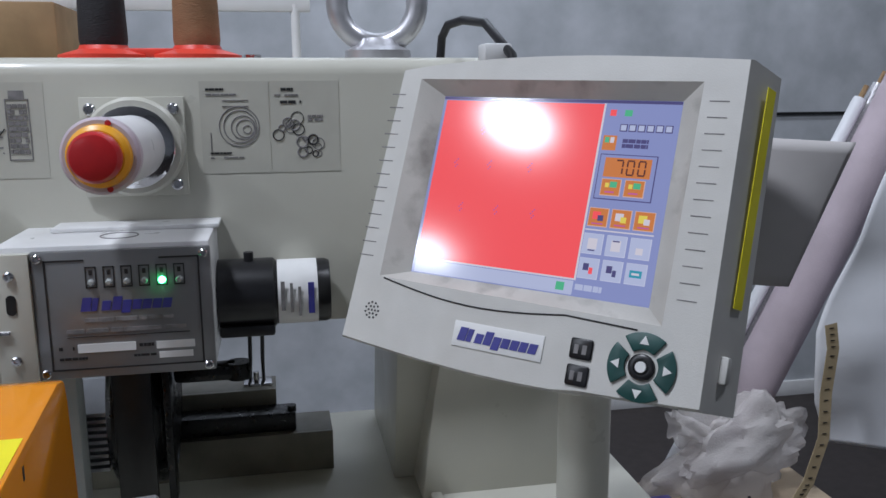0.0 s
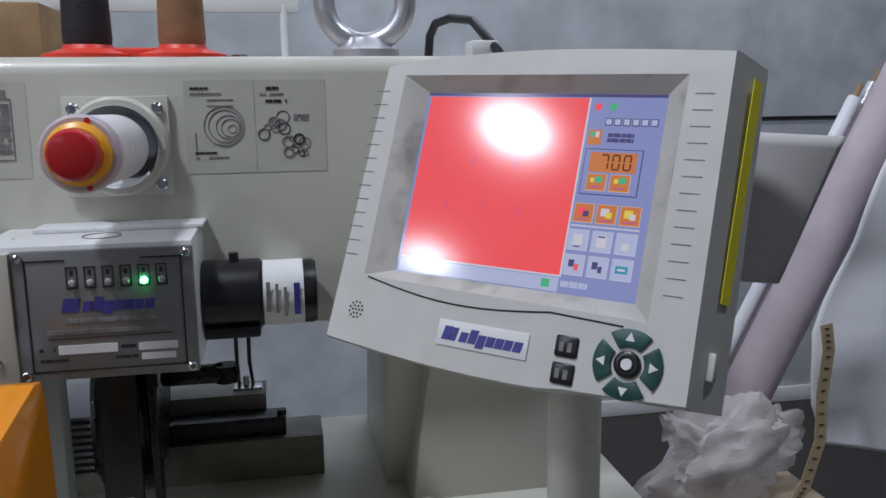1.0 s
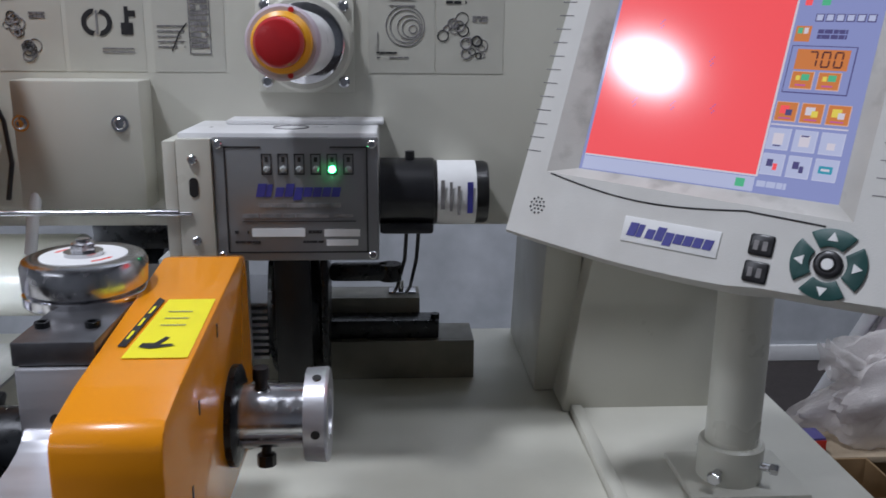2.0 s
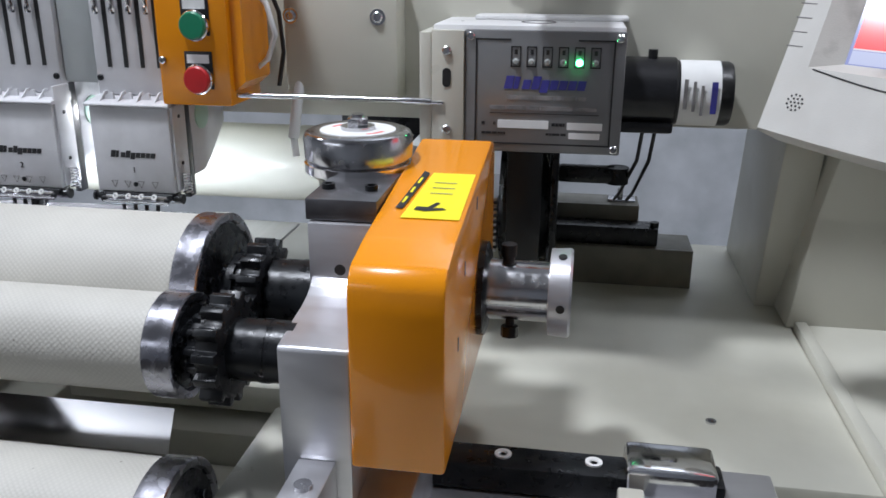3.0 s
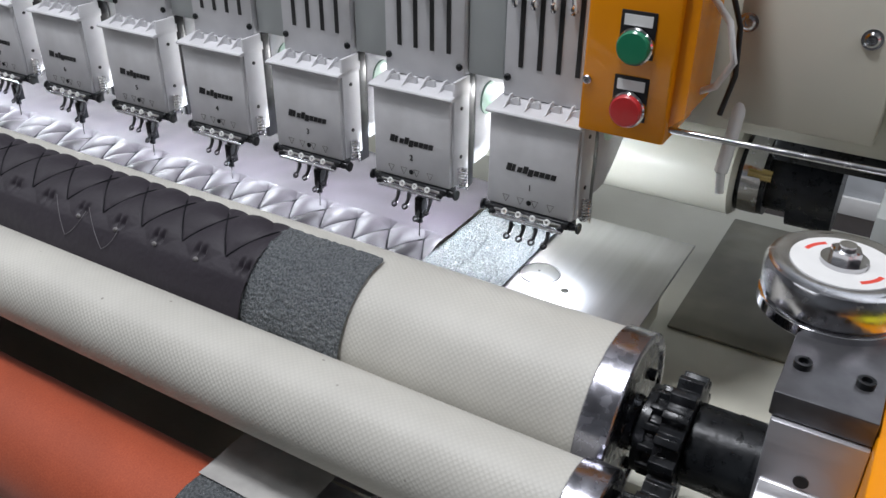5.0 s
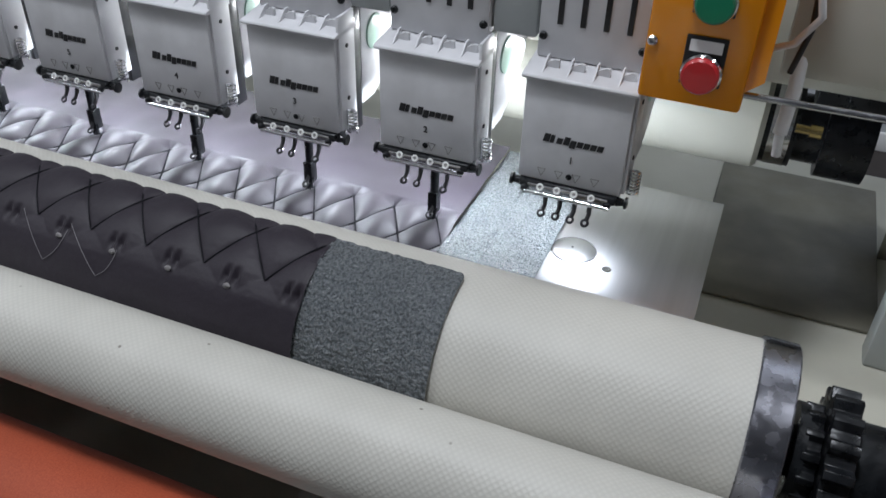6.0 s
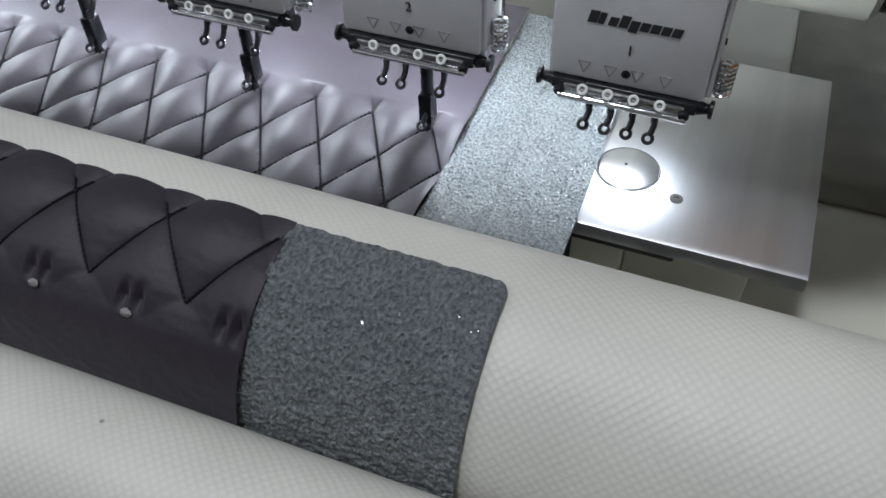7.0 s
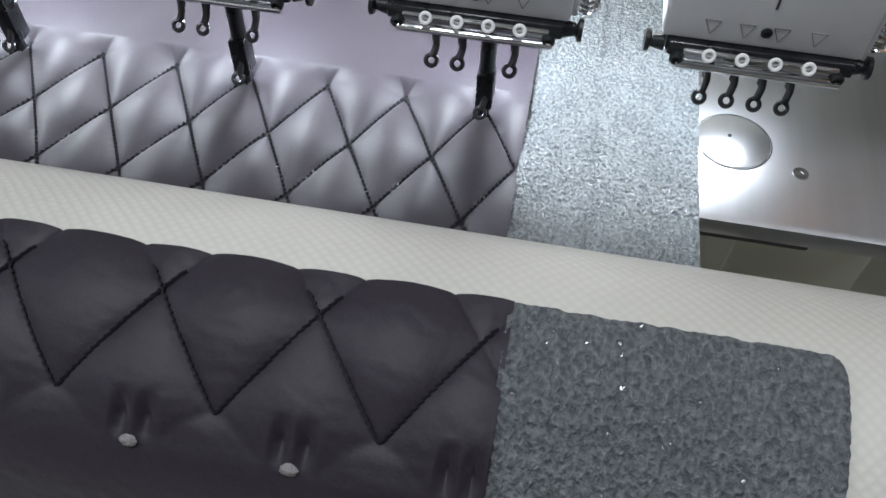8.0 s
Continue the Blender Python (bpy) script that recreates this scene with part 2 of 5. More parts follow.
NAMEPL = material("anodised_name_plate", (0.27, 0.275, 0.28), 0.36, 0.5, vary=0.1, scale=9, stain=0.25, stain_scale=10, stretch=(0.5, 1, 1))
BRASS = material("brass", (0.62, 0.47, 0.2), 0.25, 1.0, vary=0.1, scale=60)
CARD = material("brown_cardboard", (0.34, 0.22, 0.11), 0.8, vary=0.1, scale=40, bump=0.1, bump_scale=200)
WOODY = material("brown_thread", (0.30, 0.155, 0.075), 0.75, vary=0.15, scale=20, bump=0.5, bump_scale=240, stretch=(1, 1, 4))
BLACKT = material("black_thread", (0.014, 0.014, 0.017), 0.7, vary=0.2, scale=20, bump=0.5, bump_scale=240, stretch=(1, 1, 4))


def textured(name, colours, rough, scale, bump, distance, kind="VORONOI", spread=(0.2, 0.8), metal=0.0, sheen=0.0, stretch=None, grain=None, specks=None, spec=0.5):
    """A surface whose relief and colour follow one pattern."""
    m = bpy.data.materials.new(name)
    m.use_nodes = True
    nt = m.node_tree
    b = nt.nodes["Principled BSDF"]
    b.inputs["Roughness"].default_value, b.inputs["Metallic"].default_value, b.inputs["Sheen Weight"].default_value = rough, metal, sheen
    co = nt.nodes.new("ShaderNodeTexCoord").outputs["Object"]
    if stretch:
        mp = nt.nodes.new("ShaderNodeMapping")
        mp.inputs["Scale"].default_value = stretch
        nt.links.new(co, mp.inputs["Vector"])
        co = mp.outputs["Vector"]
    flat = nt.nodes.new("ShaderNodeUVMap").outputs["UV"] if kind == "DIMPLE" else None
    if kind in ("VORONOI", "DIMPLE"):
        n = nt.nodes.new("ShaderNodeTexVoronoi")
        n.inputs["Scale"].default_value = scale
        if flat:
            n.voronoi_dimensions = "2D"
            n.inputs["Randomness"].default_value = 0.12
        fac = n.outputs["Distance"]
    else:
        n = nt.nodes.new("ShaderNodeTexNoise")
        n.inputs["Scale"].default_value, n.inputs["Detail"].default_value = scale, 6.0
        fac = n.outputs["Fac"]
    nt.links.new(flat or co, n.inputs["Vector"])
    r = nt.nodes.new("ShaderNodeMapRange")
    r.inputs[1].default_value, r.inputs[2].default_value = spread
    nt.links.new(fac, r.inputs[0])
    big = nt.nodes.new("ShaderNodeTexNoise")
    big.inputs["Scale"].default_value, big.inputs["Detail"].default_value = (grain or scale / 30), 5.0
    nt.links.new(co, big.inputs["Vector"])
    br = nt.nodes.new("ShaderNodeMapRange")
    br.inputs[1].default_value, br.inputs[2].default_value, br.inputs[3].default_value, br.inputs[4].default_value = 0.3, 0.7, 0.88, 1.08
    nt.links.new(big.outputs["Fac"], br.inputs[0])
    mx = nt.nodes.new("ShaderNodeMix")
    mx.data_type = "RGBA"
    mx.inputs[6].default_value, mx.inputs[7].default_value = (*colours[0], 1), (*colours[1], 1)
    nt.links.new(r.outputs[0], mx.inputs[0])
    hs = nt.nodes.new("ShaderNodeHueSaturation")
    nt.links.new(mx.outputs[2], hs.inputs["Color"])
    nt.links.new(br.outputs[0], hs.inputs["Value"])
    b.inputs["Specular IOR Level"].default_value = spec
    out = hs.outputs[0]
    if specks:
        sv = nt.nodes.new("ShaderNodeTexVoronoi")
        sv.inputs["Scale"].default_value = specks
        nt.links.new(co, sv.inputs["Vector"])
        sr = nt.nodes.new("ShaderNodeMapRange")
        sr.inputs[1].default_value, sr.inputs[2].default_value, sr.inputs[3].default_value, sr.inputs[4].default_value = 0.02, 0.05, 0.75, 0.0
        nt.links.new(sv.outputs["Distance"], sr.inputs[0])
        sm = nt.nodes.new("ShaderNodeMix")
        sm.data_type = "RGBA"
        sm.inputs[7].default_value = (0.10, 0.08, 0.06, 1)
        nt.links.new(sr.outputs[0], sm.inputs[0])
        nt.links.new(out, sm.inputs[6])
        out = sm.outputs[2]
    nt.links.new(out, b.inputs["Base Color"])
    bp = nt.nodes.new("ShaderNodeBump")
    bp.inputs["Strength"].default_value, bp.inputs["Distance"].default_value = bump, distance
    nt.links.new(r.outputs[0], bp.inputs["Height"])
    nt.links.new(bp.outputs["Normal"], b.inputs["Normal"])
    return m


TAPE = textured("cream_grip_tape", ((0.55, 0.535, 0.485), (0.51, 0.495, 0.45)), 0.5, 330, 0.22, 0.0008, "DIMPLE", (0.1, 0.6), grain=9, specks=34)
VELVET = textured("dark_plum_velvet", ((0.0120, 0.0080, 0.0138), (0.0190, 0.0135, 0.0215)), 0.58, 900, 0.12, 0.0003, "NOISE", (0.3, 0.7), sheen=0.12, grain=24, spec=0.36)
WADDING = textured("grey_needled_wadding", ((0.066, 0.078, 0.085), (0.21, 0.225, 0.235)), 0.22, 600, 1.0, 0.0016, "NOISE", (0.34, 0.70), sheen=0.05, stretch=(1.0, 0.8, 0.8), grain=60, spec=0.8)
RUST = textured("rust_red_cloth", ((0.34, 0.052, 0.017), (0.43, 0.080, 0.028)), 0.7, 700, 0.3, 0.0004, "NOISE", (0.3, 0.7), sheen=0.1, grain=16)
WALLM = textured("mottled_grey_wall_paint", ((0.36, 0.38, 0.40), (0.52, 0.54, 0.57)), 0.7, 7, 0.05, 0.001, "NOISE", (0.3, 0.72), grain=1.5)
FLOORM = textured("dark_brown_floor", ((0.022, 0.017, 0.016), (0.040, 0.032, 0.030)), 0.6, 30, 0.1, 0.001, "NOISE", grain=2)
CEILM = textured("white_ceiling_paint", ((0.66, 0.67, 0.68), (0.74, 0.75, 0.76)), 0.8, 12, 0.05, 0.001, "NOISE", grain=1)

# ---- the room ----
tagged(new("floor", mesh_of("floor", box(-7, 5, -5, 2.3, -0.1, 0), FLOORM)), "dark brown workshop floor", "floor", kind="structure")
tagged(new("wall_north", mesh_of("wall_north", box(-7, 5, 2.06, 2.2, 0, 3.5), WALLM)), "mottled grey painted back wall", "wall", kind="structure")
tagged(new("wall_south", mesh_of("wall_south", box(-7, 5, -5.1, -5.0, 0, 3.5), WALLM)), "mottled grey painted wall", "wall", kind="structure")
tagged(new("wall_west", mesh_of("wall_west", box(-7.1, -7.0, -5, 2.06, 0, 3.5), WALLM)), "mottled grey painted wall", "wall", kind="structure")
tagged(new("wall_east", mesh_of("wall_east", box(5.0, 5.1, -5, 2.06, 0, 3.5), WALLM)), "mottled grey painted wall", "wall", kind="structure")
tagged(new("ceiling", mesh_of("ceiling", box(-7, 5, -5, 2.06, 3.5, 3.6), CEILM)), "white painted ceiling", "ceiling", kind="structure")
tagged(new("baseboard", mesh_of("baseboard", box(-7, 5, 2.045, 2.06, 0, 0.06, 0.003), WHITE)), "white painted skirting board", "baseboard", kind="structure")
tagged(new("trim", mesh_of("trim", box(0.9, 3.2, 2.052, 2.06, 1.085, 1.095), BLACKP)), "thin black cable run along the wall", "trim", kind="structure")

# ---- the machine frame ----
R1, Y1, Z1 = 0.060, -0.2102, 0.8577
R2, Y2, Z2 = 0.0355, -0.3074, 0.8548
R3, Y3, Z3 = 0.050, -0.362, 0.738
PITCH = 0.131
HEADS = 13

machine = thing("machine_frame", "cream enamelled frame of a multi-head quilting machine", "machine frame")


def beam_outline():
    y0, y1, z0, z1, r = 0.137, 0.42, 0.94, 1.221, 0.018
    pts = [(y0, z0), (y0, z1 - r)]
    pts += [(y0 + r - r * math.cos(a), z1 - r + r * math.sin(a)) for a in (0.3, 0.6, 0.95, 1.25, 1.57)]
    return pts + [(y1, z1), (y1, z0)]


part("beam", side_prism(beam_outline(), -2.4, 0.93), CREAM, machine)
part("bed", [box(-2.4, 0.735, -0.16, 0.5, 0.60, 0.69, 0.004), box(-2.4, 0.02, -0.028, 0.16, 0.69, 0.784, 0.003)], TABLE, machine, "greasy cream machine bed")
part("plate_support", box(0.02, 0.100, -0.010, 0.15, 0.70, 0.786, 0.003), TABLE, machine)
# lower bed in front of the rollers with a dark slot
part("lower_bed", [box(-2.4, 0.70, -0.66, -0.56, 0.56, 0.60, 0.004), box(-2.4, 0.70, -0.26, -0.165, 0.56, 0.66, 0.004), box(0.12, 0.70, -0.56, -0.26, 0.56, 0.60, 0.004), box(-2.4, -0.24, -0.56, -0.26, 0.56, 0.60, 0.004)], TABLE, machine)
# dark sheet below the opening, in place of the shade inside it
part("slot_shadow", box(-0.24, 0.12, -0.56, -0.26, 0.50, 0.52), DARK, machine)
front = side_prism([(0.183, 0.69), (0.183, 0.83), (0.165, 0.90), (0.14, 0.939), (0.42, 0.939), (0.46, 0.69)], 0.745, 0.91, 0.004)
for v in front.verts:
    if v.co.x < 0.76:
        v.co.x += 0.010 - 0.030 * (0.94 - v.co.z) / 0.25
part("column", [front, side_prism([(0.25, 0.69), (0.19, 0.939), (0.42, 0.939), (0.48, 0.69)], 0.70, 0.745, 0.002)], CREAM, machine)
part("side_rail", [box(0.735, 0.75, -0.30, 0.45, 0.60, 0.70, 0.003), box(0.75, 1.0, -0.12, 0.46, 0.62, 0.696, 0.004)], CREAM, machine)
# added plate whose dark colour carries grease and the shade on the bed
part("greasy_cover", box(0.112, 0.300, 0.15, 0.45, 0.6902, 0.6945, 0.002), GREASE_SHADE, machine, "added dark plate on the bed for grease and shade")
part("front_ledge", box(-0.02, 0.26, -0.135, -0.048, 0.70, 0.728, 0.003), TABLE, machine)
part("leg", [box(0.60, 0.70, -0.1, 0.0, 0, 0.6, 0.004)], CREAM, machine)
part("leg", [box(0.60, 0.70, 0.3, 0.4, 0, 0.6, 0.004)], CREAM, machine)
part("leg", [box(-2.3, -2.2, -0.1, 0.0, 0, 0.6, 0.004)], CREAM, machine)
part("arm_tube", lathe([(0, 0.050), (2.44, 0.050), (2.445, 0.046)], (-2.3, 0.245, 0.855), (1, 0, 0), 40), CREAM, machine, "cream rotary hook shaft tube")
part("coupling", [lathe([(0, 0.042), (0.03, 0.042), (0.03, 0.034), (0.055, 0.034), (0.055, 0.046), (0.10, 0.046)], (0.145, 0.245, 0.855), (1, 0, 0), 28), box(0.18, 0.30, 0.17, 0.30, 0.905, 0.945, 0.003)], BLACKM, machine, "oily black shaft coupling")
part("coupling_collar", [lathe([(0, 0.043), (0.02, 0.043)], (0.15, 0.244, 0.856), (1, 0, 0), 28)], STEEL, machine)
part("shaft_bracket", [box(0.285, 0.36, 0.10, 0.13, 0.69, 0.925, 0.003), box(0.285, 0.30, 0.05, 0.13, 0.86, 0.925, 0.002)], HEADG, machine)
part("bed_screw", lathe([(0, 0.005), (0.002, 0.005), (0.002, 0.003), (0.0005, 0.003)], (0.606, -0.061, 0.69), (0, 0, 1), 16), STEEL, machine)

# driven pulley and carriage rails behind the control box
drive = thing("belt_drive", "black toothed belt pulley beside cream carriage rails", "belt drive")
part("pulley", [lathe([(0, 0.02), (0, 0.095), (0.006, 0.10), (0.05, 0.10), (0.056, 0.095), (0.056, 0.02)], (0.375, 0.24, 0.83), (1, 0, 0), 48), lathe([(0.056, 0.07), (0.06, 0.07), (0.06, 0.03)], (0.375, 0.24, 0.83), (1, 0, 0), 40)], BLACKM, drive)
part("pulley_rim", torus((0.431, 0.24, 0.83), (1, 0, 0), 0.093, 0.002, 48, 8), BLACKM, drive)
part("lever_bar", box(0.436, 0.444, 0.14, 0.165, 0.74, 0.93, 0.002), BLACKM, drive)
part("belt", box(0.385, 0.425, 0.138, 0.146, 0.72, 0.93, 0.001), BLACKP, drive)
# both rails are cream; their dark colour holds the shade below the beam
part("lower_channel", [box(0.30, 0.625, 0.297, 0.303, 0.69, 0.744, 0.001), box(0.30, 0.625, 0.303, 0.37, 0.738, 0.744, 0.001)], GREASE_SHADE, drive, "cream angle rail, shade under the beam in its colour")
part("upper_channel", [box(0.30, 0.553, 0.345, 0.351, 0.745, 0.79, 0.001), box(0.30, 0.553, 0.351, 0.40, 0.785, 0.79, 0.001)], GREASE_SHADE, drive, "cream angle rail, shade under the beam in its colour")
part("slide_block", [box(0.32, 0.578, 0.306, 0.343, 0.744, 0.77, 0.003), lathe([(0, 0.006), (0.008, 0.006)], (0.573, 0.318, 0.768), (0, 0, 1), 12)], BLACKM, drive)
part("stud", [rod((0.527, 0.37, 0.79), (0.527, 0.37, 0.808), 0.004), box(0.51, 0.548, 0.36, 0.385, 0.788, 0.794, 0.001)], STEEL, drive)
part("lever", [box(0.44, 0.515, 0.20, 0.225, 0.855, 0.875, 0.006), lathe([(0, 0.014), (0.02, 0.014)], (0.513, 0.212, 0.855), (0, 0, 1), 16)], BLACKM, drive)
for k in range(9):
    part("shim", box(0.325, 0.372, 0.16, 0.28, 0.775 + 0.008 * k, 0.779 + 0.008 * k), PLATE, drive)


# ---- colour-change control box ----
unit = thing("control_box", "white steel control box with grey name plate and green lamp", "control box")
part("case", [box(0.318, 0.503, 0.024, 0.137, 0.930, 1.053, 0.002), box(0.350, 0.508, 0.095, 0.1365, 1.053, 1.0575, 0.001)], WHITE, unit)
part("bracket", [box(0.318, 0.350, 0.014, 0.024, 0.905, 1.048, 0.001), box(0.306, 0.318, 0.014, 0.13, 0.905, 1.046, 0.001)], CREAM, unit)
part("slot", [prism(disc_outline(0.333, 1.008, 0.0042, 10, 0, math.pi) + disc_outline(0.333, 0.998, 0.0042, 10, math.pi, 2 * math.pi), 0.0015, Matrix.Translation((0, 0.0132, 0)))], DARK, unit)
for z in (1.029, 0.952, 0.918):
    part("screw", bolt(0.333, 0.014, z, 0.0045), STEEL, unit)
plate = part("name_plate", box(0.350, 0.504, 0.017, 0.024, 0.931, 1.049, 0.002), NAMEPL, unit, "anodised grey name plate with a black border")
for x in (0.356, 0.498):
    for z in (0.937, 1.043):
        part("screw", bolt(x, 0.017, z, 0.0042), STEEL, plate)
F = 0.0164
part("border", [box(0.361, 0.395, F, F + 0.001, 1.0395, 1.041), box(0.459, 0.494, F, F + 0.001, 1.0395, 1.041), box(0.361, 0.3625, F, F + 0.001, 0.940, 1.041), box(0.4925, 0.494, F, F + 0.001, 0.940, 1.041), box(0.361, 0.494, F, F + 0.001, 0.939, 0.9405)], INK, plate)
for k in range(6):
    x = 0.400 + 0.0152 * k
    part("lamp_frame", [box(x - 0.0048, x + 0.0048, F, F + 0.001, 1.0330, 1.0342), box(x - 0.0048, x + 0.0048, F, F + 0.001, 1.0145, 1.0157), box(x - 0.0048, x - 0.0038, F, F + 0.001, 1.0145, 1.0342), box(x + 0.0038, x + 0.0048, F, F + 0.001, 1.0145, 1.0342), box(x - 0.0015, x + 0.0015, F, F + 0.001, 1.0265, 1.031)], INK, plate)
LIT = material("lit_green_lamp", (0.05, 1.0, 0.25), 0.3, vary=0, glow=40)
LENS = material("grey_lamp_lens", (0.35, 0.37, 0.36), 0.2, vary=0)
for k in range(6):
    x = 0.400 + 0.0152 * k
    part("lamp", lathe([(0, 0.0032), (0.002, 0.003), (0.0035, 0.0018)], (x, 0.017, 1.0195), (0, -1, 0), 14), LIT if k == 4 else LENS, plate, "lit green lamp" if k == 4 else "")


def print_bars(parent, name, x0, x1, z0, z1, y, rows, mat, seed, fill=0.75):
    """Unreadable lines of print as plain bars."""
    rnd = random.Random(seed)
    made = []
    h = (z1 - z0) / rows
    for k in range(rows):
        x = x0
        while x < x1 - 0.001:
            w = min(rnd.uniform(0.10, 0.35) * (x1 - x0), x1 - x)
            if rnd.random() < 0.9:
                made.append(box(x, x + w * 0.88, y, y + 0.0006, z1 - h * (k + fill), z1 - h * k))
            x += w
    ob = part(name, made, mat, parent)
    ob["kind"] = "stuff"
    return ob


def maker_mark(parent, x0, x1, z0, z1, y, mat):
    """A maker's word as a row of plain slanted blocks."""
    h, n = z1 - z0, 9
    w = (x1 - x0) / n
    made = []
    for k, (lo, hi, wide) in enumerate(((0, 1, 0.92), (0, 0.95, 0.60), (0, 0.72, 0.86), (0, 1, 0.88), (-0.24, 0.72, 0.88), (0, 0.72, 0.88), (0, 0.72, 0.88), (0, 0.72, 0.86), (0, 0.72, 0.88))):
        xa, xb = x0 + k * w, x0 + (k + wide) * w
        la, lb = 0.22 * h * lo, 0.22 * h * hi
        made.append(prism([(xa + la, z0 + h * lo), (xb + la, z0 + h * lo), (xb + lb, z0 + h * hi), (xa + lb, z0 + h * hi)], 0.0008, Matrix.Translation((0, y, 0))))
    ob = part("maker_mark", made, mat, parent)
    ob["kind"] = "stuff"
    return ob


maker_mark(plate, 0.389, 0.468, 0.9935, 1.006, F, BLUEINK)
print_bars(plate, "print", 0.392, 0.47, 0.982, 0.987, F, 1, GREYINK, 3)
print_bars(plate, "print", 0.376, 0.482, 0.972, 0.977, F, 1, GREYINK, 4)
part("rule", box(0.376, 0.482, F, F + 0.0006, 0.9695, 0.9702), INK, plate)
print_bars(plate, "print", 0.368, 0.382, 0.957, 0.961, F, 1, INK, 5)
print_bars(plate, "print", 0.437, 0.450, 0.957, 0.961, F, 1, INK, 6)
print_bars(plate, "print", 0.368, 0.392, 0.948, 0.951, F, 1, INK, 7)
print_bars(plate, "print", 0.428, 0.452, 0.948, 0.951, F, 1, INK, 8)
part("blank_field", [box(0.384, 0.434, F, F + 0.0006, 0.955, 0.963), box(0.452, 0.486, F, F + 0.0006, 0.955, 0.962), box(0.454, 0.484, F, F + 0.0006, 0.946, 0.952)], PAPER, plate)
part("knock_out", torus((0.418, 0.068, 1.0532), (0, 0, 1), 0.017, 0.0007, 32, 6), GREYINK, unit)

motor = thing("gear_motor", "black round gear motor with a white label", "motor")
part("gearbox", [lathe([(0, 0.036), (0.055, 0.036), (0.057, 0.034)], (0.504, 0.105, 0.982), (1, 0, 0), 36), box(0.504, 0.559, 0.075, 0.135, 0.943, 0.955, 0.003), lathe([(0, 0.005), (0.012, 0.005)], (0.535, 0.10, 1.014), (0, 0, 1), 10)], BLACKP, motor)
part("body", lathe([(0, 0.033), (0.052, 0.033), (0.056, 0.031), (0.056, 0.0)], (0.56, 0.105, 0.982), (1, 0, 0), 40), BLACKP, motor)
lab = part("label", lathe([(0, 0.0334), (0.040, 0.0334)], (0.563, 0.105, 0.982), (1, 0, 0), 40, cap=False), PAPER, motor, "white paper label with small print")
for x, w, z in ((0.566, 0.004, 0.986), (0.575, 0.003, 0.984), (0.583, 0.003, 0.98)):
    part("print", box(x, x + w, 0.0705, 0.0712, z - 0.016, z + 0.014), GREYINK, lab)
part("maker_mark", box(0.593, 0.599, 0.0705, 0.0712, 0.966, 0.998), BLUEINK, lab)
for k, x in enumerate((0.532, 0.545)):
    solid("motor_cable", pipe([(x, 0.11, 0.945), (x - 0.002, 0.14, 0.90), (x - 0.010 + 0.004 * k, 0.30, 0.82), (x - 0.014 + 0.004 * k, 0.355, 0.795)], 0.0022), BLACKP, "thin black cable hanging below the gear motor", "cable", "motor cables")

# ---- fittings on the beam ----
cover = thing("switch_cover", "cream sheet steel cover with two screws", "cover")
part("case", box(0.142, 0.267, 0.092, 0.1365, 0.966, 1.096, 0.002), CREAM, cover)
for x in (0.1495, 0.246):
    part("screw", [bolt(x, 0.092, 1.054, 0.0062, 0.004), lathe([(0, 0.0085), (0.001, 0.0085)], (x, 0.092, 1.054), (0, -1, 0), 18)], STEEL, cover)

stop = thing("emergency_stop", "red emergency stop button on a white post with a yellow ring", "emergency stop")
part("base_plate", box(0.378, 0.478, 0.131, 0.1365, 1.083, 1.182, 0.001), CREAM, stop)
for x in (0.388, 0.467):
    for z in (1.094, 1.170):
        part("screw", bolt(x, 0.131, z, 0.006, 0.004), STEEL, stop)
part("flange", lathe([(0, 0.049), (0.010, 0.049), (0.013, 0.046), (0.013, 0.036)], (0.4285, 0.131, 1.133), (0, -1, 0), 48), CREAM, stop)
part("collar", lathe([(0, 0.0405), (0.006, 0.0405), (0.008, 0.037)], (0.4285, 0.119, 1.133), (0, -1, 0), 40), CHROME, stop)
STOP_AXIS = (-0.035, -1, 0.012)
part("post", lathe([(0, 0.0315), (0.128, 0.0315), (0.131, 0.030)], (0.4285, 0.122, 1.133), STOP_AXIS, 40), WHITE, stop)
part("rim", lathe([(0, 0.030), (0.004, 0.0325), (0.014, 0.0325), (0.017, 0.030), (0.017, 0.024)], (0.424, -0.004, 1.1345), STOP_AXIS, 40), LILAC, stop)
for dx, dz in ((0.008, 0.0275), (0.006, -0.0275)):
    part("rim_screw", lathe([(0, 0.0026), (0.0008, 0.0026)], (0.424 + dx, -0.021, 1.1345 + dz), STOP_AXIS, 12), RED, stop)
part("ring", lathe([(0, 0.0268), (0.007, 0.0258), (0.010, 0.022)], (0.4235, -0.020, 1.1347), STOP_AXIS, 40), AMBER, stop)
part("button", lathe([(0, 0.0175), (0.007, 0.0212), (0.014, 0.0212), (0.0175, 0.0185), (0.019, 0.012), (0.0192, 0.001)], (0.4232, -0.026, 1.1348), STOP_AXIS, 40), RED, stop)


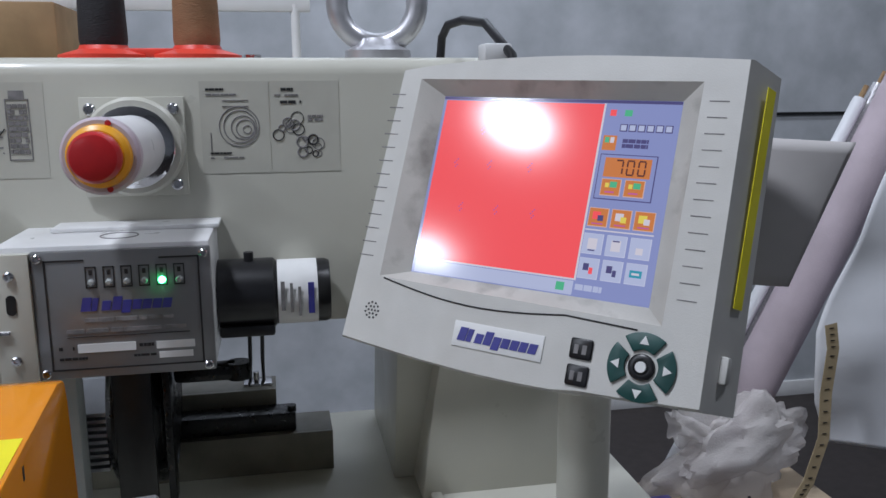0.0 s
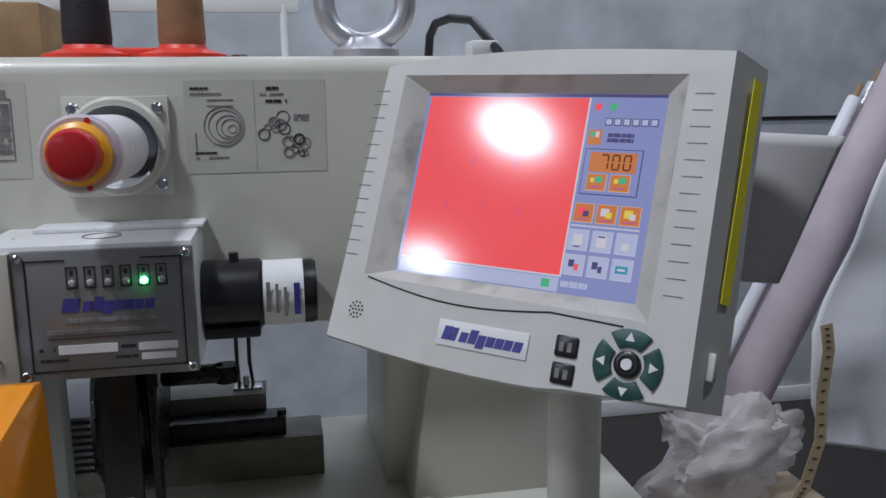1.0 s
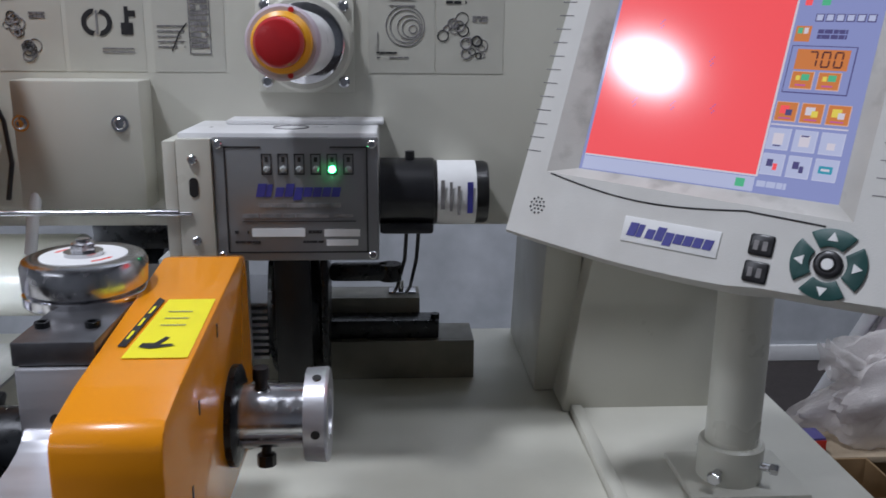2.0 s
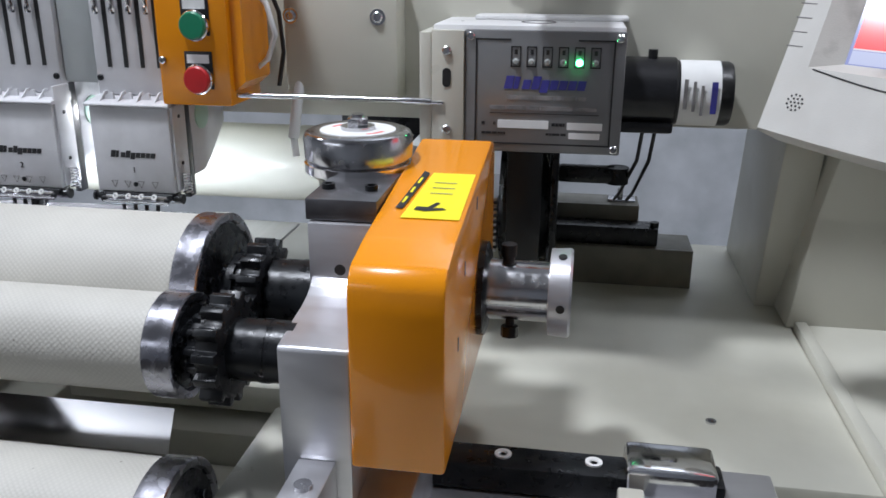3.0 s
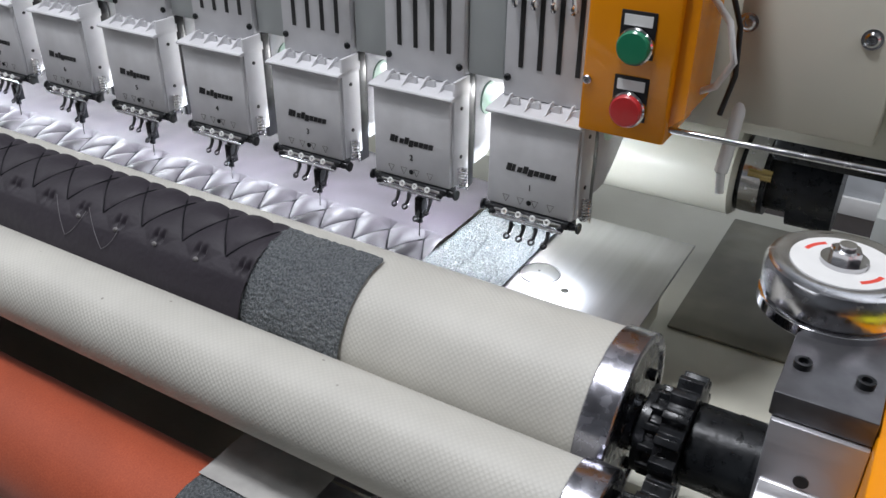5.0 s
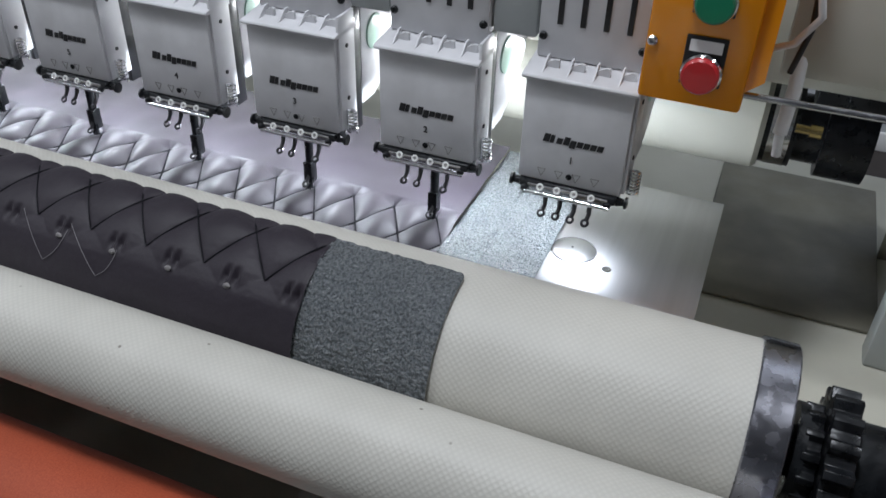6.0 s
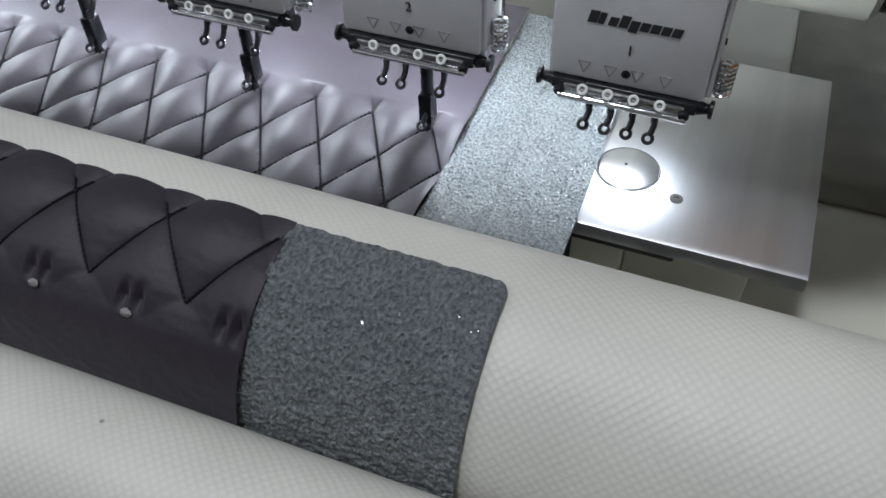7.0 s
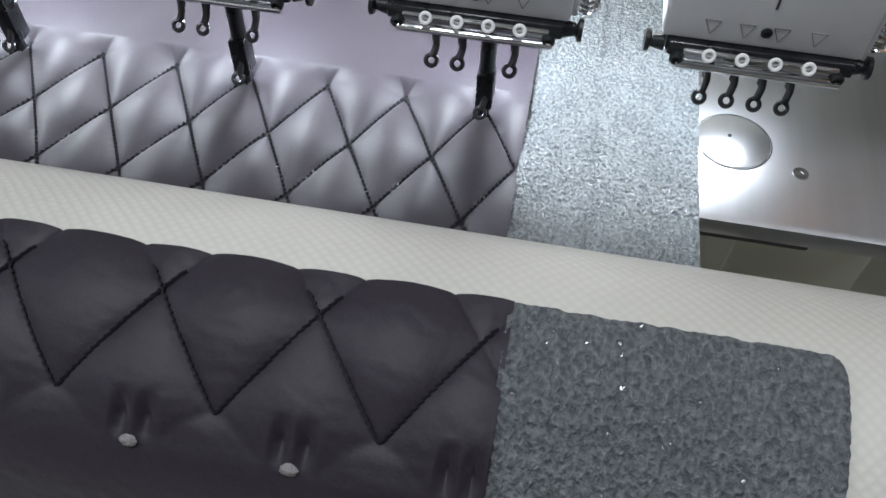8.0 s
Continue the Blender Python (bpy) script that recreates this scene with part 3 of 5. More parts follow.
def beam_sticker(x0, x1, seed, drawing):
    ob = thing("warning_sticker", "aged translucent sticker with small black drawings and print", "sticker", group="stickers on the beam")
    part("film", box(x0, x1, 0.1366, 0.1369, 1.103, 1.197), STICK, ob)
    y = 0.1360
    if drawing == "stop":
        print_bars(ob, "print", x0 + 0.006, x0 + 0.024, 1.187, 1.190, y, 1, INK, seed)
        print_bars(ob, "print", x0 + 0.006, x0 + 0.037, 1.182, 1.1845, y, 1, GREYINK, seed + 1)
        for r, dx, dz in ((0.020, 0, 0), (0.0165, 0.001, 0), (0.012, 0.004, -0.001), (0.009, 0.006, -0.002), (0.004, 0.008, -0.003)):
            part("drawing", torus((x0 + 0.038 + dx, y + 0.0004, 1.151 + dz), (0, 1, 0), r, 0.0006, 32, 5), GREYINK, ob)
        for bx in ((0.022, 0.048, 1.171, 1.172), (0.022, 0.048, 1.177, 1.178), (0.009, 0.010, 1.126, 1.145)):
            part("drawing", box(x0 + bx[0], x0 + bx[1], y, y + 0.0006, bx[2], bx[3]), GREYINK, ob)
        print_bars(ob, "print", x0 + 0.008, x0 + 0.030, 1.1225, 1.125, y, 1, INK, seed + 2)
        print_bars(ob, "print", x0 + 0.008, x0 + 0.042, 1.118, 1.120, y, 1, GREYINK, seed + 3)
    elif drawing == "can":
        print_bars(ob, "print", x0 + 0.006, x0 + 0.030, 1.186, 1.190, y, 1, INK, seed)
        part("drawing", [box(x0 + 0.036, x0 + 0.037, y, y + 0.0006, 1.122, 1.180), box(x0 + 0.057, x0 + 0.058, y, y + 0.0006, 1.122, 1.180), box(x0 + 0.036, x0 + 0.058, y, y + 0.0006, 1.121, 1.122), box(x0 + 0.036, x0 + 0.058, y, y + 0.0006, 1.180, 1.181), box(x0 + 0.040, x0 + 0.054, y, y + 0.0006, 1.181, 1.189)], GREYINK, ob)
        print_bars(ob, "print", x0 + 0.038, x0 + 0.056, 1.126, 1.176, y, 9, GREYINK, seed + 1)
        print_bars(ob, "print", x0 + 0.004, x0 + 0.032, 1.124, 1.150, y, 5, GREYINK, seed + 2, 0.3)
        part("drawing", pipe([(x0 + 0.018, y + 0.0003, 1.124), (x0 + 0.026, y + 0.0003, 1.142), (x0 + 0.034, y + 0.0003, 1.152)], 0.0007, 5), INK, ob)
    elif drawing == "knob":
        print_bars(ob, "print", x0 + 0.006, x0 + 0.046, 1.183, 1.190, y, 2, INK, seed)
        for side in (0, 1):
            part("drawing", prism(disc_outline(x0 + 0.028 + 0.004 * side, 1.152, 0.0135, 14, math.pi * (0.5 + side), math.pi * (1.5 + side)) + disc_outline(x0 + 0.028 + 0.004 * side, 1.152, 0.0085, 14, math.pi * (1.5 + side), math.pi * (0.5 + side)), 0.0006, Matrix.Translation((0, y, 0))), INK, ob)
        part("drawing", [box(x0 + 0.029, x0 + 0.031, y, y + 0.0006, 1.140, 1.164)], GREYINK, ob)
        part("drawing", [box(x0 + 0.054, x0 + 0.066, y, y + 0.0006, 1.140, 1.152), box(x0 + 0.058, x0 + 0.062, y, y + 0.0006, 1.152, 1.168), box(x0 + 0.062, x0 + 0.069, y, y + 0.0006, 1.158, 1.164)], INK, ob)
        print_bars(ob, "print", x0 + 0.034, x0 + 0.066, 1.120, 1.127, y, 2, GREYINK, seed + 2, 0.4)
    else:
        print_bars(ob, "print", x0 + 0.005, x0 + 0.024, 1.186, 1.190, y, 1, INK, seed)
        print_bars(ob, "print", x0 + 0.005, x0 + 0.029, 1.181, 1.1835, y, 1, GREYINK, seed + 1)
        print_bars(ob, "print", x0 + 0.005, x0 + 0.032, 1.173, 1.177, y, 1, INK, seed + 2)
        rnd = random.Random(seed)
        for cx, cz in ((x0 + 0.018, 1.150), (x0 + 0.042, 1.128)):
            for k in range(9):
                part("drawing", torus((cx + rnd.uniform(-0.011, 0.011), y + 0.0004, cz + rnd.uniform(-0.010, 0.010)), (0, 1, 0), rnd.uniform(0.002, 0.007), rnd.uniform(0.0004, 0.0011), 16, 5), GREYINK if k % 3 else INK, ob)
        print_bars(ob, "print", x0 + 0.038, x0 + 0.054, 1.155, 1.162, y, 2, GREYINK, seed + 4)
    return ob


beam_sticker(0.493, 0.562, 11, "stop")
beam_sticker(0.563, 0.634, 23, "hand")
beam_sticker(0.273, 0.345, 37, "can")
beam_sticker(0.187, 0.264, 41, "knob")
beam_sticker(0.112, 0.182, 53, "hand")

# ---- on top of the beam ----
for k, (x, mat, word) in enumerate(((0.394, BLACKT, "black"), (0.489, WOODY, "brown"))):
    cone = thing("thread_cone", f"{word} thread wound on a tall cone in a red plastic holder", "thread cone", group="thread cones on the beam")
    part("holder", lathe([(0, 0.046), (0.004, 0.046), (0.010, 0.026), (0.014, 0.024)], (x, 0.20, 1.221), (0, 0, 1), 32), REDP, cone)
    part("thread", lathe([(0, 0.0235), (0.006, 0.0245), (0.14, 0.021), (0.145, 0.018)], (x, 0.20, 1.235), (0, 0, 1), 36), mat, cone)
solid("holder_strip", box(0.40, 0.48, 0.185, 0.215, 1.2215, 1.232, 0.003), REDP, "red plastic strip between two thread cone holders", "holder strip")
solid("carton", box(0.20, 0.335, 0.26, 0.40, 1.2215, 1.285, 0.003), CARD, "brown cardboard carton on the machine beam", "box")
solid("thread_rail", [box(-0.6, 0.62, 0.415, 0.425, 1.29, 1.31, 0.002), rod((-0.5, 0.42, 1.221), (-0.5, 0.42, 1.29), 0.006), rod((0.6, 0.42, 1.2), (0.6, 0.42, 1.3), 0.006)], WHITE, "white thread stand rail behind the beam", "rail")
eye = thing("lifting_eye", "large cast steel lifting eye bolt on the beam", "eye bolt")
part("ring", torus((0.688, 0.235, 1.285), (0.15, 1, 0), 0.046, 0.0125, 48, 16), ALU, eye)
part("foot", lathe([(0, 0.038), (0.010, 0.038), (0.016, 0.026), (0.024, 0.02)], (0.688, 0.235, 1.2215), (0, 0, 1), 32), ALU, eye)
solid("panel_cable", pipe([(0.755, 0.20, 1.222), (0.757, 0.20, 1.245), (0.762, 0.19, 1.258), (0.775, 0.17, 1.262), (0.79, 0.13, 1.256), (0.80, 0.06, 1.22), (0.80, 0.02, 1.16)], 0.005), BLACKP, "black cable looping from the beam to the screen", "cable")
solid("cable_plug", box(0.775, 0.803, 0.07, 0.10, 1.215, 1.232, 0.002), WHITE, "white cable plug on the screen housing", "plug")
solid("spanner", [box(0.54, 0.66, 0.245, 0.255, 1.2215, 1.2245, 0.001), lathe([(0, 0.010), (0.006, 0.010)], (0.545, 0.25, 1.2215), (0, 0, 1), 6)], STEEL, "thin steel spanner lying on the beam", "spanner")

# ---- control panel on its post ----
CARDW = material("off_white_card", (0.64, 0.61, 0.60), 0.7, vary=0.05, scale=14)
PANEL_AT = Matrix.Translation((0.7712, -0.1141, 1.1065)) @ Matrix.Rotation(radians(-42.91), 4, "Z") @ Matrix.Rotation(radians(-19.84), 4, "X") @ Matrix.Rotation(radians(1.18), 4, "Y")
panel = thing("touch_screen_terminal", "grey plastic touch-screen terminal with a red picture and arrow keys", "touch screen", PANEL_AT)


def loft(sections):
    """A closed body from outlines (all of one length) at depths y."""
    bm = bmesh.new()
    rows = [[bm.verts.new((x, y, z)) for x, z in outline] for y, outline in sections]
    n = len(rows[0])
    for p, q in zip(rows, rows[1:]):
        for k in range(n):
            bm.faces.new((p[k], q[k], q[(k + 1) % n], p[(k + 1) % n]))
    bm.faces.new(rows[-1][::-1])
    return bm, rows[0]


def face_outline(grow=0.0):
    """The bulging front outline: straight sides, arched top and bottom."""
    top = [(-0.150 + 0.305 * k / 12, 0.1010 + 0.0085 * math.sin(math.pi * (k / 12) ** 0.85) + 0.009 * k / 12) for k in range(13)]
    bottom = [(0.158 - 0.318 * k / 14, -0.1465 - 0.009 * math.sin(math.pi * (k / 14)) * (1 if k > 4 else 0.7)) for k in range(15)]
    return [(x * (1 + grow), z * (1 + grow)) for x, z in top + bottom]


OUT = face_outline()
HOLE = [(-0.1285 + 0.251 * k / 12, 0.0918) for k in range(13)] + [(0.1210 - 0.252 * k / 14, -0.092 + 0.004 * k / 14) for k in range(15)]
INN = [(-0.1065 + 0.213 * k / 12, 0.0795) for k in range(13)] + [(0.1065 - 0.213 * k / 14, -0.0795) for k in range(15)]
def flared(outline, by):
    """The outline with its right edge pushed outwards."""
    return [(x + by * max(0.0, (x - 0.10) / 0.058), z) for x, z in outline]


bm, front = loft([(-0.004, face_outline(-0.012)), (0.0, OUT), (0.040, flared(face_outline(0.004), 0.012)), (0.048, flared(face_outline(-0.01), 0.007))])
hole = [bm.verts.new((x, -0.004, z)) for x, z in HOLE]
for k in range(len(front)):
    bm.faces.new((front[k], front[(k + 1) % len(front)], hole[(k + 1) % len(front)], hole[k]))
bmesh.ops.recalc_face_normals(bm, faces=bm.faces)
part("housing", bm, PANEL, panel, sharp=50)
bm = bmesh.new()
a = [bm.verts.new((x, -0.004, z)) for x, z in HOLE]
c = [bm.verts.new((x, 0.006, z)) for x, z in INN]
for k in range(len(a)):
    bm.faces.new((a[k], a[(k + 1) % len(a)], c[(k + 1) % len(a)], c[k]))
part("bezel", bm, GRIME, panel, "grimy sloping screen surround", 20)
part("back_case", [box(-0.12, 0.13, 0.046, 0.085, -0.10, 0.085, 0.006)], PANEL, panel)
part("yellow_strip", prism([(0.0, 0.095), (0.0, -0.07), (0.012, -0.07), (0.012, 0.095)], 0.0006, Matrix.Translation((0.1642, 0.0150, 0)) @ Matrix.Rotation(radians(73.3), 4, "Z")), YELLOW, panel, "yellow tape along the panel's edge")
part("latch", box(0.160, 0.1675, 0.012, 0.024, -0.125, -0.105, 0.002), PANEL, panel)


def picture(name, colour, strength, rough=0.11):
    m = material(name, colour, rough, vary=0.03, scale=25, glow=strength, coat=0.0)
    m.node_tree.nodes["Principled BSDF"].inputs["Base Color"].default_value = (0.03, 0.03, 0.03, 1)
    for l in list(m.node_tree.nodes["Principled BSDF"].inputs["Base Color"].links):
        m.node_tree.links.remove(l)
    return m


S_RED = picture("screen_red", (1.0, 0.09, 0.10), 1.05)
S_BLUE = picture("screen_lilac", (0.33, 0.39, 0.74), 0.78)
S_PALE = picture("screen_pale", (0.57, 0.64, 0.88), 0.84)
S_ORANGE = picture("screen_orange", (1.0, 0.32, 0.07), 0.65)
S_DARK = picture("screen_dark_blue", (0.10, 0.09, 0.28), 0.7)
S_GREEN = picture("screen_green", (0.08, 0.55, 0.28), 0.9)
S_WHITE = picture("screen_white", (0.85, 0.82, 0.9), 0.8)
S_MARK = picture("screen_violet", (0.62, 0.12, 0.40), 0.9)
screen = part("screen", box(-0.1065, 0.1065, 0.0062, 0.0085, -0.0795, 0.0795), S_BLUE, panel, "lit colour screen")
def lit(name, x0, x1, z0, z1, mat, level=1):
    return part(name, box(x0, x1, 0.0062 - 0.0004 * level, 0.0062 - 0.0004 * level + 0.0003, z0, z1), mat, screen)
lit("picture_area", -0.1035, 0.0440, -0.0655, 0.0760, S_RED)
lit("picture_border", 0.0440, 0.0455, -0.0665, 0.0765, S_WHITE)
lit("picture_border", -0.1035, 0.0455, -0.0668, -0.0655, S_WHITE)
lit("screen_edge", -0.1062, 0.1062, 0.0768, 0.0792, S_DARK)
for x, z in ((-0.0825, 0.02), (-0.05, 0.020), (-0.012, 0.020), (-0.07, -0.018), (-0.036, -0.018), (-0.002, -0.018), (-0.062, 0.05)):
    part("stitch_mark", [box(x + 0.0016 * math.sin(2.1 * k), x + 0.0016 * math.sin(2.1 * k) + 0.0012, 0.0054, 0.0057, z + 0.0017 * k - 0.004, z + 0.0017 * k - 0.0028) for k in range(5)], S_MARK, screen)
lit("status_dot", 0.050, 0.055, 0.0665, 0.0715, S_RED)
lit("status_dot", 0.062, 0.068, 0.0665, 0.0715, S_GREEN)
for k in range(6):
    lit("count_cell", 0.0600 + 0.0072 * k, 0.0660 + 0.0072 * k, 0.0540, 0.0600, S_DARK)
    lit("count_cell", 0.0608 + 0.0072 * k, 0.0652 + 0.0072 * k, 0.0548, 0.0592, S_PALE, 2)
lit("icon", 0.0478, 0.0590, 0.0385, 0.0505, S_ORANGE)
lit("icon_mark", 0.0495, 0.0530, 0.0445, 0.0490, S_GREEN, 2)
lit("icon_mark", 0.0540, 0.0570, 0.0445, 0.0490, S_WHITE, 2)
print_bars(screen, "print", 0.064, 0.085, 0.040, 0.048, 0.0056, 2, S_DARK, 61)
lit("speed_frame", 0.0480, 0.0945, -0.0010, 0.0355, S_DARK)
lit("speed_frame", 0.0488, 0.0937, -0.0002, 0.0347, S_BLUE, 2)
lit("speed_field", 0.0530, 0.0905, 0.0170, 0.0325, S_ORANGE, 3)
S_BROWN = picture("screen_brown", (0.16, 0.035, 0.03), 0.6)
for n, on in enumerate(("abc", "abcdef", "abcdef")):
    x, z, w, h, g = 0.0655 + 0.0090 * n, 0.0248, 0.0026, 0.0056, 0.0006
    bars = {"a": (x - w, x + w, z + h - g, z + h + g), "d": (x - w, x + w, z - h - g, z - h + g), "f": (x - w - g, x - w + g, z + 0.0006, z + h - g), "b": (x + w - g, x + w + g, z + 0.0006, z + h - g), "e": (x - w - g, x - w + g, z - h + g, z - 0.0006), "c": (x + w - g, x + w + g, z - h + g, z - 0.0006)}
    for key_name in on:
        x0, x1, z0, z1 = bars[key_name]
        part("digit_bar", box(x0, x1, 0.0044, 0.0047, z0, z1), S_BROWN, screen)
S_YELLOW = picture("screen_yellow", (0.9, 0.75, 0.1), 0.9)
S_CYAN = picture("screen_cyan", (0.03, 0.40, 0.55), 0.8)
S_RIM = picture("screen_key_rim", (1.0, 0.66, 0.50), 0.75)
S_EDGE = picture("screen_key_edge", (0.75, 0.80, 0.98), 0.8)
for k in range(2):
    x = 0.0535 + 0.0190 * k
    lit("key_rim", x - 0.0005, x + 0.0155, 0.0020, 0.0155, S_RIM, 3)
    lit("speed_key", x, x + 0.0150, 0.0025, 0.0150, S_ORANGE, 4)
    lit("key_mark", x + 0.0068, x + 0.0125, 0.0085, 0.0132, S_GREEN, 5)
    lit("key_mark", x + 0.0030, x + 0.0060, 0.0085, 0.0120, S_YELLOW, 5)
    lit("key_mark", x + 0.0035, x + 0.0110, 0.0042, 0.0054, S_MARK, 5)
for k in range(3):
    x = 0.0475 + 0.0185 * k
    lit("key_rim", x - 0.0005, x + 0.0155, -0.0230, -0.0080, S_RIM)
    lit("function_key", x, x + 0.0150, -0.0225, -0.0085, S_ORANGE, 2)
    lit("key_mark", x + 0.0030, x + 0.0095, -0.0172, -0.0112, (S_RED, S_WHITE, S_YELLOW)[k], 3)
    lit("key_mark", x + 0.0075, x + 0.0120, -0.0185, -0.0140, (S_DARK, S_YELLOW, S_WHITE)[k], 4)
    lit("key_mark", x + 0.0030, x + 0.0120, -0.0212, -0.0202, S_MARK, 3)
lit("divider", 0.0462, 0.1010, -0.0262, -0.0252, S_WHITE)
for j in range(2):
    for k in range(3):
        x, z = 0.0465 + 0.0190 * k, -0.0445 - 0.0195 * j
        lit("key_edge", x - 0.0004, x + 0.0159, z - 0.0004, z + 0.0159, S_EDGE)
        lit("menu_key", x, x + 0.0155, z, z + 0.0155, S_PALE, 2)
        if j == 0:
            lit("key_mark", x + 0.0040, x + 0.0115, z + 0.0035, z + 0.0120, (S_WHITE, S_WHITE, S_PALE)[k], 3)
            lit("key_mark", x + 0.0050, x + 0.0105, z + (0.0020, 0.0108, 0.0030)[k], z + (0.0030, 0.0118, 0.0080)[k], (S_DARK, S_DARK, S_WHITE)[k], 4)
        elif k == 2:
            lit("key_mark", x + 0.0030, x + 0.0125, z + 0.0050, z + 0.0105, S_CYAN, 3)
            lit("key_mark", x + 0.0048, x + 0.0107, z + 0.0068, z + 0.0085, S_WHITE, 4)
        else:
            lit("key_mark", x + 0.0035, x + 0.0080, z + 0.0060, z + 0.0115, S_DARK, 3)
            lit("key_mark", x + 0.0085, x + 0.0115, z + 0.0035, z + 0.0085, (S_RED, S_DARK)[k], 3)
lit("task_bar", -0.1035, 0.0440, -0.0785, -0.0675, S_PALE)
lit("task_icon", 0.030, 0.037, -0.0760, -0.0695, S_GREEN, 2)
print_bars(screen, "print", 0.046, 0.068, -0.0755, -0.0695, 0.0057, 1, S_PALE, 62)

for side in (-1, 1):
    for k in range(13):
        x0 = -0.1565 if side < 0 else 0.1285
        part("rib", box(x0 + (0.0 if side < 0 else 0.0), x0 + 0.0145, -0.0043, -0.0035, 0.0765 - 0.01235 * k, 0.0773 - 0.01235 * k), GREYINK, panel)
part("speaker", [lathe([(0, 0.0009), (0.0006, 0.0009)], (-0.1320 + r * math.cos(a), -0.0040, -0.1185 + r * math.sin(a)), (0, -1, 0), 8) for r, n in ((0.0, 1), (0.0035, 6), (0.0068, 11)) for a in [2 * math.pi * k / n for k in range(n)]], INK, panel)
part("groove", pipe([(-0.126 + 0.23 * k / 16, -0.0042, -0.0890 - 0.0088 * math.sin(math.pi * min(1, k / 12)) - 0.0085 * (k / 16) ** 1.0) for k in range(17)], 0.0007, 6), INK, panel)
part("badge", box(-0.0470, 0.0335, -0.0052, -0.004, -0.1345, -0.1140, 0.0004), PAPER, panel, "white maker's badge with a blue word")
maker_mark(panel, -0.0425, 0.0290, -0.1295, -0.1185, -0.0057, BLUEINK)
for z in (-0.1185, -0.1385):
    key = part("key", box(0.0555, 0.0730, -0.0062, -0.004, z - 0.0078, z + 0.0078, 0.0015), BLACKP, panel, "small black key")
    part("print", [box(0.0590, 0.0625, -0.0066, -0.0062, z - 0.004, z + 0.003), box(0.0655, 0.0690, -0.0066, -0.0062, z - 0.004, z + 0.003)], GREYINK, key)
for k in range(4):
    a0 = radians(90 * k + 45 + 8)
    a1 = radians(90 * k + 135 - 8)
    o = disc_outline(0.1115, -0.1235, 0.0255, 10, a0, a1) + [(0.1115 + 0.0255 * math.cos(a1), -0.1235 + 0.0255 * math.sin(a1))]
    i = disc_outline(0.1115, -0.1235, 0.0125, 8, a1, a0) + [(0.1115 + 0.0125 * math.cos(a0), -0.1235 + 0.0125 * math.sin(a0))]
    key = part("arrow_key", prism(o + i, 0.0025, Matrix.Translation((0, -0.0064, 0)), 0.0006), TEAL, panel, "dark green arrow key")
    ca = radians(90 * k + 90)
    tip = (0.1115 + 0.0228 * math.cos(ca), -0.1235 + 0.0228 * math.sin(ca))
    base = (0.1115 + 0.0165 * math.cos(ca), -0.1235 + 0.0165 * math.sin(ca))
    nx, nz = -math.sin(ca), math.cos(ca)
    part("arrow", prism([tip, (base[0] + 0.0035 * nx, base[1] + 0.0035 * nz), (base[0] - 0.0035 * nx, base[1] - 0.0035 * nz)], 0.0006, Matrix.Translation((0, -0.0069, 0))), PAPER, key)
part("centre_key", [lathe([(0, 0.0098), (0.002, 0.0098), (0.003, 0.0085), (0.003, 0.006), (0.0015, 0.005)], (0.1115, -0.004, -0.1235), (0, -1, 0), 28)], BLACKP, panel)
part("centre_dot", lathe([(0, 0.0042), (0.0035, 0.0040)], (0.1115, -0.004, -0.1235), (0, -1, 0), 18), PAPER, panel)

post = thing("panel_post", "cream steel post with a clamped foot carrying the control panel", "post")
part("tube", lathe([(0, 0.0265), (0.36, 0.0265)], (0.862, 0.0, 0.697), (0, 0, 1), 40), CREAM, post)
part("foot", [lathe([(0, 0.0325), (0.045, 0.0325), (0.047, 0.030)], (0.862, 0.0, 0.697), (0, 0, 1), 40), box(0.81, 0.93, -0.045, 0.05, 0.697, 0.705, 0.002)], CREAM, post)
part("bolt", [hex_bolt(0.835, -0.032, 0.72, 0.007, 0.008, (-0.6, -0.8, 0)), rod((0.835, -0.032, 0.72), (0.85, -0.01, 0.72), 0.004)], STEEL, post)
part("bolt", [hex_bolt(0.892, -0.028, 0.725, 0.006, 0.008, (0.8, -0.5, 0)), rod((0.892, -0.028, 0.725), (0.87, -0.01, 0.725), 0.004)], STEEL, post)
part("arm", [side_prism([(-0.03, 1.02), (-0.03, 1.07), (0.03, 1.07), (0.03, 1.02)], 0.80, 0.885, 0.004)], CREAM, post)
def card_at(i, j):
    x0, x1 = 0.905 + 0.030 * j, 0.991 + 0.046 * j
    return Vector((x0 + (x1 - x0) * i, -0.135 + 0.045 * (1 - i) ** 2 - 0.010 * j * i, 1.026 - 0.006 * i + 0.122 * j))


card = solid("card_sheet", grid(24, 12, card_at), CARDW, "curled off-white card tucked behind the touch screen", "card", sharp=180)
card.modifiers.new("thickness", "SOLIDIFY").thickness = 0.0012


DSTEEL = material("dark_blued_steel", (0.075, 0.075, 0.082), 0.28, 0.9, vary=0.15, scale=200)


